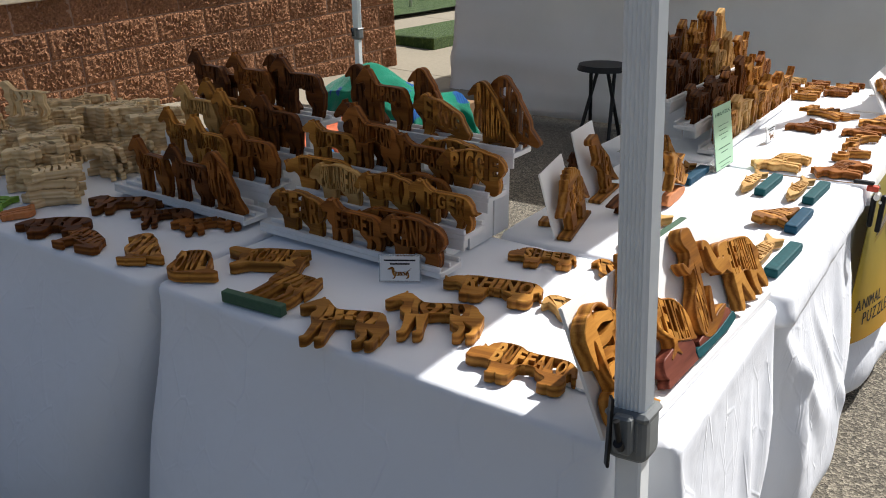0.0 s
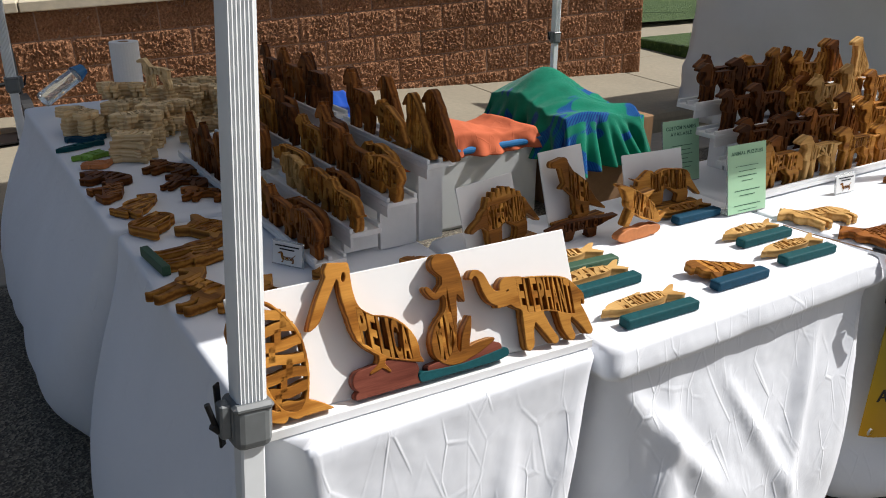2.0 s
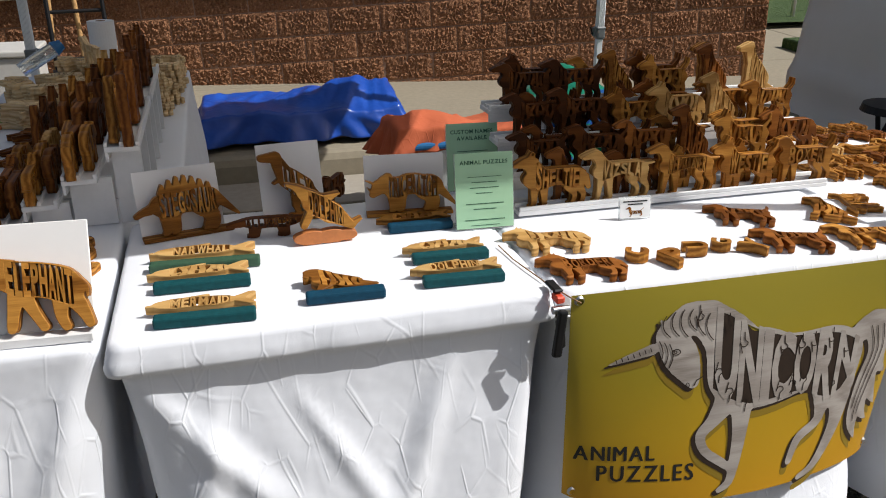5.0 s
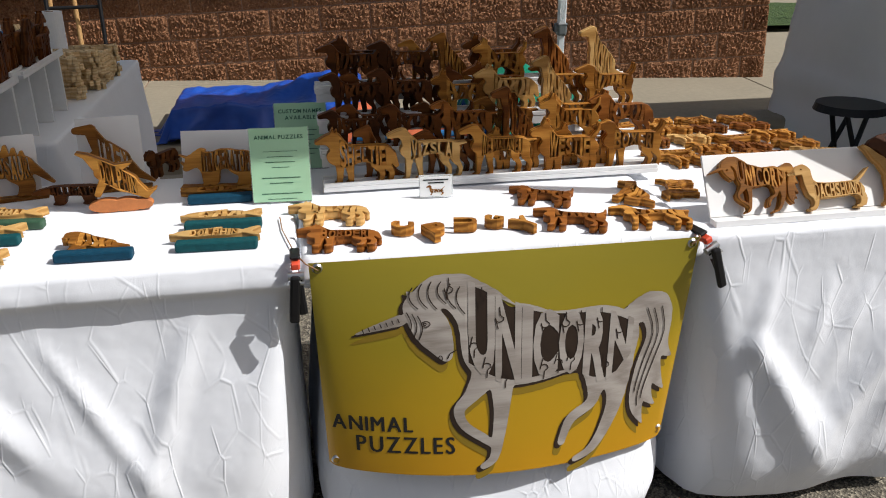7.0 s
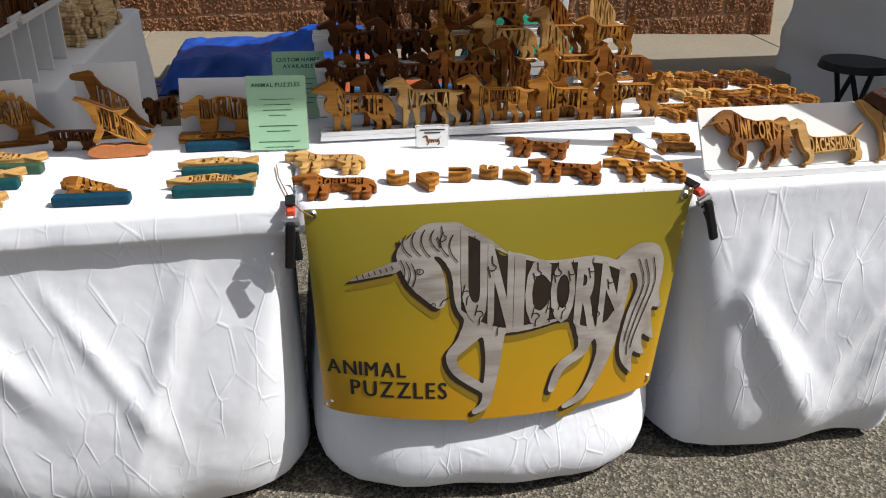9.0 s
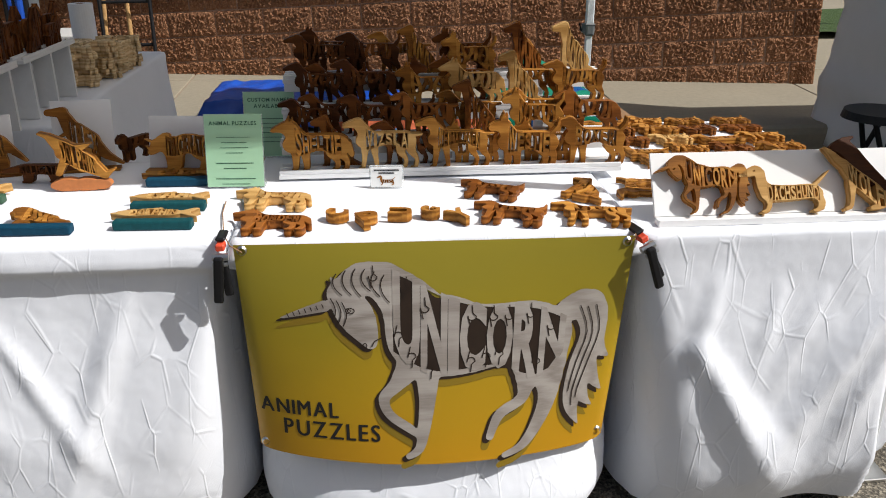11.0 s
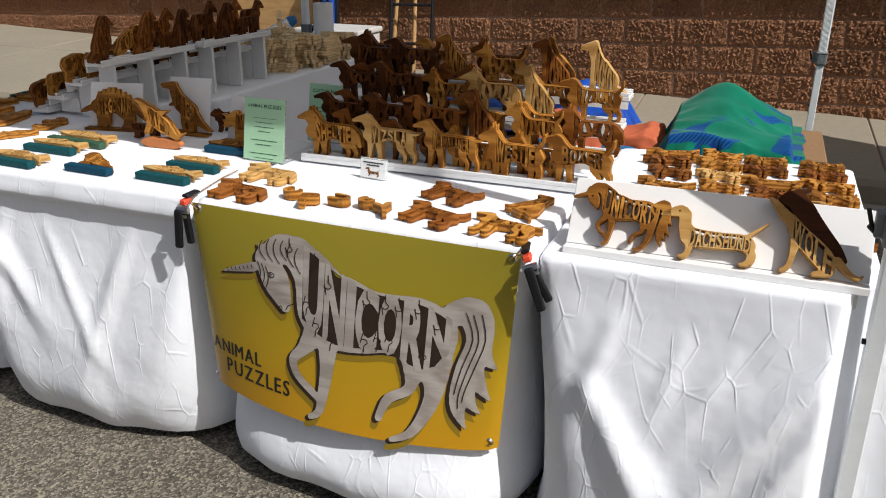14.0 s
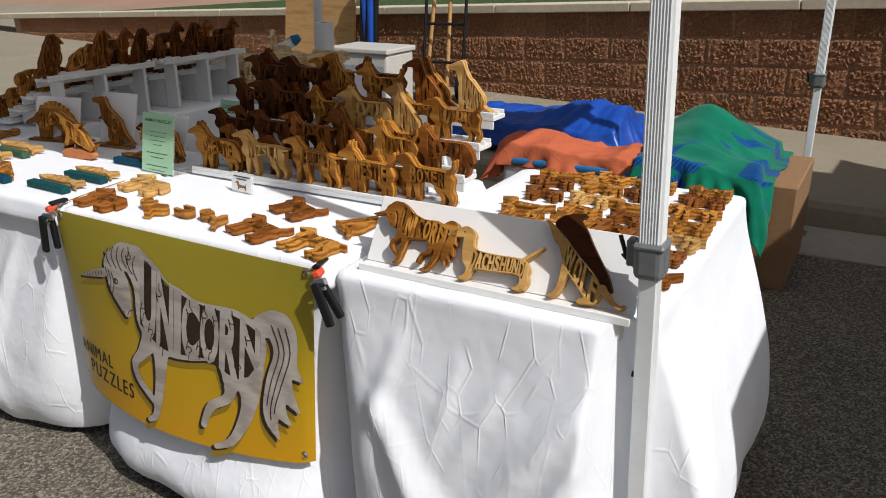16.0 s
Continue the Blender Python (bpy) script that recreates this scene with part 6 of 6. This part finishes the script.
# loose dogs on the end table
rr = random.Random(5)
ROWS_R = [(2.405, 2.96, 0.905), (2.41, 2.96, 0.80), (2.42, 2.97, 0.69), (2.43, 2.97, 0.58), (2.44, 2.97, 0.47), (2.55, 2.97, 0.36), (2.68, 2.98, 0.255)]
for r, (xa, xb, yy) in enumerate(ROWS_R):
    n = 4 if r < 5 else 3
    for i in range(n):
        x = xa + 0.06 + (xb - xa - 0.14) * i / (n - 1)
        lying(["hound", "pointer", "collie", "terrier", "dachshund", "poodle"][rr.randrange(6)], "I" * rr.randint(6, 8), x + rr.uniform(-0.01, 0.01), yy + rr.uniform(-0.012, 0.012), rr.uniform(-16, 20), size=rr.uniform(0.68, 0.80), z=0.726, mat=rr.choice([OAK, OAK, CHERRY, PINE]), th=0.03, group="loose dogs on the end table")
lying("hound", "IIIIII", 2.365, 0.24, 75, z=0.726, size=0.85, mat=OAK, group=G1)

# ---- signs and cards ----
def sign(x, y, turn, w, h, lean, head, sub, mats=MINT):
    t = empty("table_sign", pose(x, y, 0.742, 0, 0, turn), "mint green printed sheet in a clear acrylic stand", "sign", "table signs")
    T = pose(0, 0, 0.003, lean)
    for nm, bm2, mm in (("sheet", box(-w / 2, w / 2, 0.0, 0.001, 0, h), mats), ("stand", box(-w / 2 - 0.002, w / 2 + 0.002, 0.002, 0.0035, 0, h), ACRYL)):
        o = part(nm, bm2, mm, t)
        o.matrix_basis = T
    part("foot", box(-w / 2, w / 2, 0.0, 0.05, 0.0, 0.0015), ACRYL, t)
    z = h - 0.026
    for k, line in enumerate(head):
        P2, F2, tw = flat_text(line, 1.0, 0.02)
        s = w * 0.84 / tw if len(line) > 9 else w * 0.6 / tw
        s = min(s, 0.016)
        mesh_ob("lettering", [T @ Vector((-tw * s / 2 + a * s, -0.0006, z + b * s)) for a, b in P2], [f for f in F2], GREENINK, t, "dark green printed words")
        z -= 0.017
    for k, (frac, th) in enumerate(sub):
        z -= 0.0125
        if frac:
            o = part("print_line", box(-w * frac / 2, w * frac / 2, -0.0008, -0.0002, z, z + th * 0.6), GREENINK, t)
            o.matrix_basis = T


sign(1.402, 0.312, -3, 0.136, 0.174, -10, ["ANIMAL PUZZLES"], [(0.6, 0.0015), (0.45, 0.002), (0.5, 0.002), (0.3, 0.002), (0, 0), (0.66, 0.003), (0.4, 0.003), (0, 0), (0.7, 0.003), (0.5, 0.002), (0.55, 0.002)])
sign(1.457, 0.58, -3, 0.136, 0.174, -10, ["CUSTOM NAMES", "AVAILABLE"], [(0.6, 0.0025), (0.5, 0.0025), (0.6, 0.0025), (0.35, 0.0025), (0.6, 0.0025), (0.5, 0.0025)])


def small_card(x, y, turn):
    t = empty("card_holder", pose(x, y, 0.742, 0, 0, turn), "small white printed card in a clear holder", "card")
    T = pose(0, 0, 0, -8)
    for nm, bm2, mm in (("card", box(-0.038, 0.038, 0.004, 0.006, 0.004, 0.052), PAPER), ("holder", box(-0.041, 0.041, 0.0065, 0.009, 0, 0.056, 0.001), ACRYL)):
        o = part(nm, bm2, mm, t)
        o.matrix_basis = T
        if mm is ACRYL:
            o.visible_shadow = False
    for z, f in ((0.043, 0.8), (0.036, 0.5)):
        o = part("print_line", box(-0.038 * f, 0.038 * f, 0.0030, 0.0036, z, z + 0.003), INK, t)
        o.matrix_basis = T
    animal("dachshund", "IIIII", T @ pose(0, 0.0034, 0.008), OAK, th=0.0012, size=0.22, parent=t, split=False)


small_card(1.765, 0.272, -4)
small_card(0.268, 0.60, -58)

# ---- boxes and covers inside the stall ----
def drape(name, f, nx, ny, mat, label, cat, th=0.004):
    """A cloth over things: f(u, v) gives each point."""
    V = [f(i / (nx - 1), j / (ny - 1)) for j in range(ny) for i in range(nx)]
    Fc = [(j * nx + i, j * nx + i + 1, (j + 1) * nx + i + 1, (j + 1) * nx + i) for j in range(ny - 1) for i in range(nx - 1)]
    o = mesh_ob(name, V, Fc, mat, smooth=True)
    md = o.modifiers.new("thick", 'SOLIDIFY')
    md.thickness, md.offset = th, 1
    return tagged(o, label, cat)


def over_box(x0, x1, y0, y1, z0, z1, seed, hang=0.12, rough=0.03, peak=(0.5, 0.5, 0.0), rest=None):
    """A cover over a box: flat on top, falling over the rim."""
    def f(u, v):
        a, b = (u - 0.5) * 2.0, (v - 0.5) * 2.0
        k = 1 + hang / max(x1 - x0, y1 - y0) * 2
        px, py = a * k, b * k
        cx, cy = max(-1, min(1, px)), max(-1, min(1, py))
        dx, dy = (px - cx) * (x1 - x0) / 2, (py - cy) * (y1 - y0) / 2
        d = math.hypot(dx, dy)
        x = (x0 + x1) / 2 + cx * (x1 - x0) / 2 + dx * 0.35
        y = (y0 + y1) / 2 + cy * (y1 - y0) / 2 + dy * 0.35
        # long soft ridges on top, hanging folds round the rim
        ca, sa = math.cos(seed), math.sin(seed)
        p, q = x * ca + y * sa, y * ca - x * sa
        rdg = lambda f, g, o: 0.5 - 2.2 * abs(noise.noise((p * f + 0.5 * math.sin(q * 4), q * g, seed + o)))
        n = 0.9 * noise.noise((x * 2.6, y * 2.6, seed)) + 0.75 * rdg(4.2, 1.1, 5) + 0.32 * rdg(11.0, 3.0, 8)
        k2 = min(1.0, d / 0.06)
        z = z1 + rough * n * (1 - 0.6 * k2) - d + peak[2] * math.exp(-((u - peak[0]) ** 2 + (v - peak[1]) ** 2) / 0.05)
        around = math.atan2(py, px) * 3.0
        fold = k2 * d * (0.20 * math.sin(around * 3.0 + 2.0 * noise.noise((around, 0, seed)) + seed) + 0.15 * math.sin(around * 9 + seed))
        sc = fold / (d + 1e-6) * (0.1 if rest and dx > 0 else 1.0)
        x += dx * sc + 0.012 * noise.noise((z * 5, y * 6, seed))
        y += dy * sc + 0.012 * noise.noise((x * 6, z * 5, seed + 1))
        if rest and rest[0] < x < rest[1] and rest[2] < y < rest[3]:
            z = max(z, rest[4] + 0.008 + 0.006 * noise.noise((x * 9, y * 9, seed)))
        return (x, y, max(z, z0 + 0.01))
    return f


tb = part("storage_box", box(0.80, 1.78, 3.36, 3.85, 0.16, 0.30, 0.01), CARD)
tagged(tb, "brown cardboard box under a blue tarp", "box")
drape("tarp", over_box(0.74, 1.86, 3.30, 3.90, 0.15, 0.34, 3, 0.28, 0.035, (0.72, 0.5, 0.12)), 110, 80, TARP, "crumpled shiny blue plastic tarp over a box", "tarp")
tt = empty("storage_tote", pose(1.96, 2.42, 0), "cloudy clear plastic tote with a blue lid", "storage box")
part("body", box(-0.32, 0.32, -0.19, 0.21, 0.0, 0.38, 0.02, segs=2), TOTE, tt)
part("lid", box(-0.335, 0.335, -0.205, 0.225, 0.38, 0.415, 0.012, segs=2), BLUEP, tt, "blue plastic lid")
drape("coral_cloth", over_box(1.62, 2.26, 2.24, 2.62, 0.0, 0.450, 9, 0.15, 0.034, (0.35, 0.5, 0.06)), 100, 80, ORANGEC, "rumpled coral cloth on a plastic tote", "cloth")
gb = part("cardboard_box", box(2.40, 3.0, 2.14, 2.74, 0.0, 0.455, 0.006), CARD)
tagged(gb, "brown cardboard box partly under a green towel", "box")
drape("towel", over_box(2.34, 2.84, 2.10, 2.74, 0.0, 0.50, 14, 0.25, 0.04, (0.45, 0.62, 0.17), (2.385, 3.02, 2.125, 2.755, 0.455)), 130, 120, TOWEL, "green beach towel with blue motifs over a box", "towel")

# ---- back of the side table: stacks of unpainted blanks, bottle, paper roll ----
rs = random.Random(3)
STACK = [("turtle", 0.19, 1.64, 4), ("bear", 0.24, 1.80, 5), ("collie", 0.36, 1.92, 5), ("hound", 0.44, 1.70, 4), ("terrier", 0.58, 1.70, 7), ("cat", 0.60, 1.86, 7), ("bear", 0.26, 2.02, 5), ("poodle", 0.62, 2.02, 6), ("rhino", 0.45, 2.08, 6), ("hound", 0.62, 2.18, 6), ("collie", 0.30, 2.22, 6), ("cat", 0.55, 2.33, 5), ("buffalo", 0.12, 2.05, 4)]
for nm, x, y, n in STACK:
    z = 0.742
    a = rs.uniform(-60, 40)
    for i in range(n):
        lying(nm, "IIIII", x + rs.uniform(-0.012, 0.012), y + rs.uniform(-0.012, 0.012), a + rs.uniform(-14, 14), z=z, mat=RAW, th=0.02, size=1.05, where="in a stack of unfinished blanks", group="stacked blanks")
        z += 0.0215
for ch, x, y, mt in (("owl", 0.075, 1.60, ORANGEB), ("turtle", 0.08, 1.72, LIME), ("fish", 0.07, 1.85, TEAL), ("bird", 0.10, 1.95, BLUEB)):
    o = lying(ch, "III", x, y, rs.uniform(0, 90), mat=mt, size=0.8, where="painted in a bright stain", group="painted blanks")
standing("pointer", "IIIII", 0.38, 2.05, 0.872, -60, mat=RAW, size=0.9, where="standing on a stack of blanks")
pr = empty("paper_roll", pose(0.38, 2.50, 0.742), "white roll of paper towel standing on the table", "paper towel")
part("roll", tube((0, 0, 0), (0, 0, 0.24), 0.055, n=32), TOWELP, pr)
part("core", tube((0, 0, 0.24), (0, 0, 0.2405), 0.02, n=20), CARD, pr)
bt = empty("water_bottle", pose(0.05, 2.42, 0.80, 0, 62, 20), "clear bottle with a blue cap lying on blanks", "bottle")
part("bottle", tube((0, 0, 0), (0, 0, 0.16), 0.03, 0.03, 20), ACRYL, bt)
part("cap", tube((0, 0, 0.16), (0, 0, 0.2), 0.033, 0.02, 20), BLUEP, bt)

# ---- hand truck, bin and board behind the stall ----
ht = empty("hand_truck", pose(0.0, 4.55, 0.2, 0, 0, 10), "black steel hand truck leaning by the wall", "hand truck")
for sx in (-0.17, 0.17):
    wire("rail", [(sx, 0.0, 0.1), (sx, 0.12, 0.8), (sx, 0.25, 1.15)], 0.014, BLACK, ht)
    w = part("wheel", tube((sx - 0.03, 0.02, 0.12), (sx + 0.03, 0.02, 0.12), 0.12, n=28), BLACK, ht)
    part("hub", tube((sx - 0.034, 0.02, 0.12), (sx + 0.034, 0.02, 0.12), 0.055, n=20), STEEL, w)
for z in (0.3, 0.6, 0.9):
    part("crossbar", tube((-0.17, z * 0.17, z), (0.17, z * 0.17, z), 0.012), BLACK, ht)
part("toe_plate", box(-0.2, 0.2, -0.25, 0.0, 0.01, 0.018), BLACK, ht)
for dx in (-0.1, 0.1):
    br = part("broom_handle", tube((-0.1 + dx, 4.62, 0.2), (-0.12 + dx * 0.6, 4.86, 1.5), 0.016), BOARDWOOD)
    tagged(br, "tan wooden handle leaning on the hand truck", "broom handle")
bn = empty("storage_bin", pose(-0.48, 4.25, 0.185), "pale grey lidded plastic bin on the sidewalk", "bin")
part("body", box(-0.27, 0.27, -0.2, 0.2, 0, 0.42, 0.02, segs=2), BINP, bn)
part("lid", box(-0.285, 0.285, -0.215, 0.215, 0.42, 0.46, 0.01, segs=2), BINP, bn)
pb = part("plywood_board", box(-0.43, 0.43, -0.01, 0.01, 0, 1.15, 0.003), BOARDWOOD)
pb.matrix_world = pose(-1.45, 4.78, 0.2, -6, 0, -6)
tagged(pb, "tan plywood board propped upright on the sidewalk", "board")

# ---- folding stool ----
st = empty("folding_stool", pose(4.02, 1.83, -0.19), "round black folding stool standing on the asphalt", "stool")
bm = tube((0, 0, 0.70), (0, 0, 0.735), 0.165, 0.155, 36)
part("seat", bm, BLACK, st)
for a in (45, 135, 225, 315):
    c, s = math.cos(radians(a)), math.sin(radians(a))
    part("leg", tube((0.08 * c, 0.08 * s, 0.70), (-0.16 * c, 0.16 * s, 0.19), 0.012), BLACK, st)
ub = empty("folded_chair", pose(-0.78, 4.62, 0.2, -4), "folded camp chair in blue and black fabric leaning on the plywood", "folding chair")
for k in range(5):
    part("fabric_fold", tube((0.03 * k - 0.06, 0.02 * math.sin(k * 2), 0.30), (0.03 * k - 0.07, 0.02 * math.cos(k * 3), 1.0 + 0.02 * math.sin(k * 5)), 0.024, 0.034, 10), TARP if k % 2 else BLACK, ub)
for k in range(3):
    part("leg", tube((0.04 * k - 0.04, 0.0, 0.0), (0.04 * k - 0.04, 0.0, 0.34), 0.009), BLACK, ub)
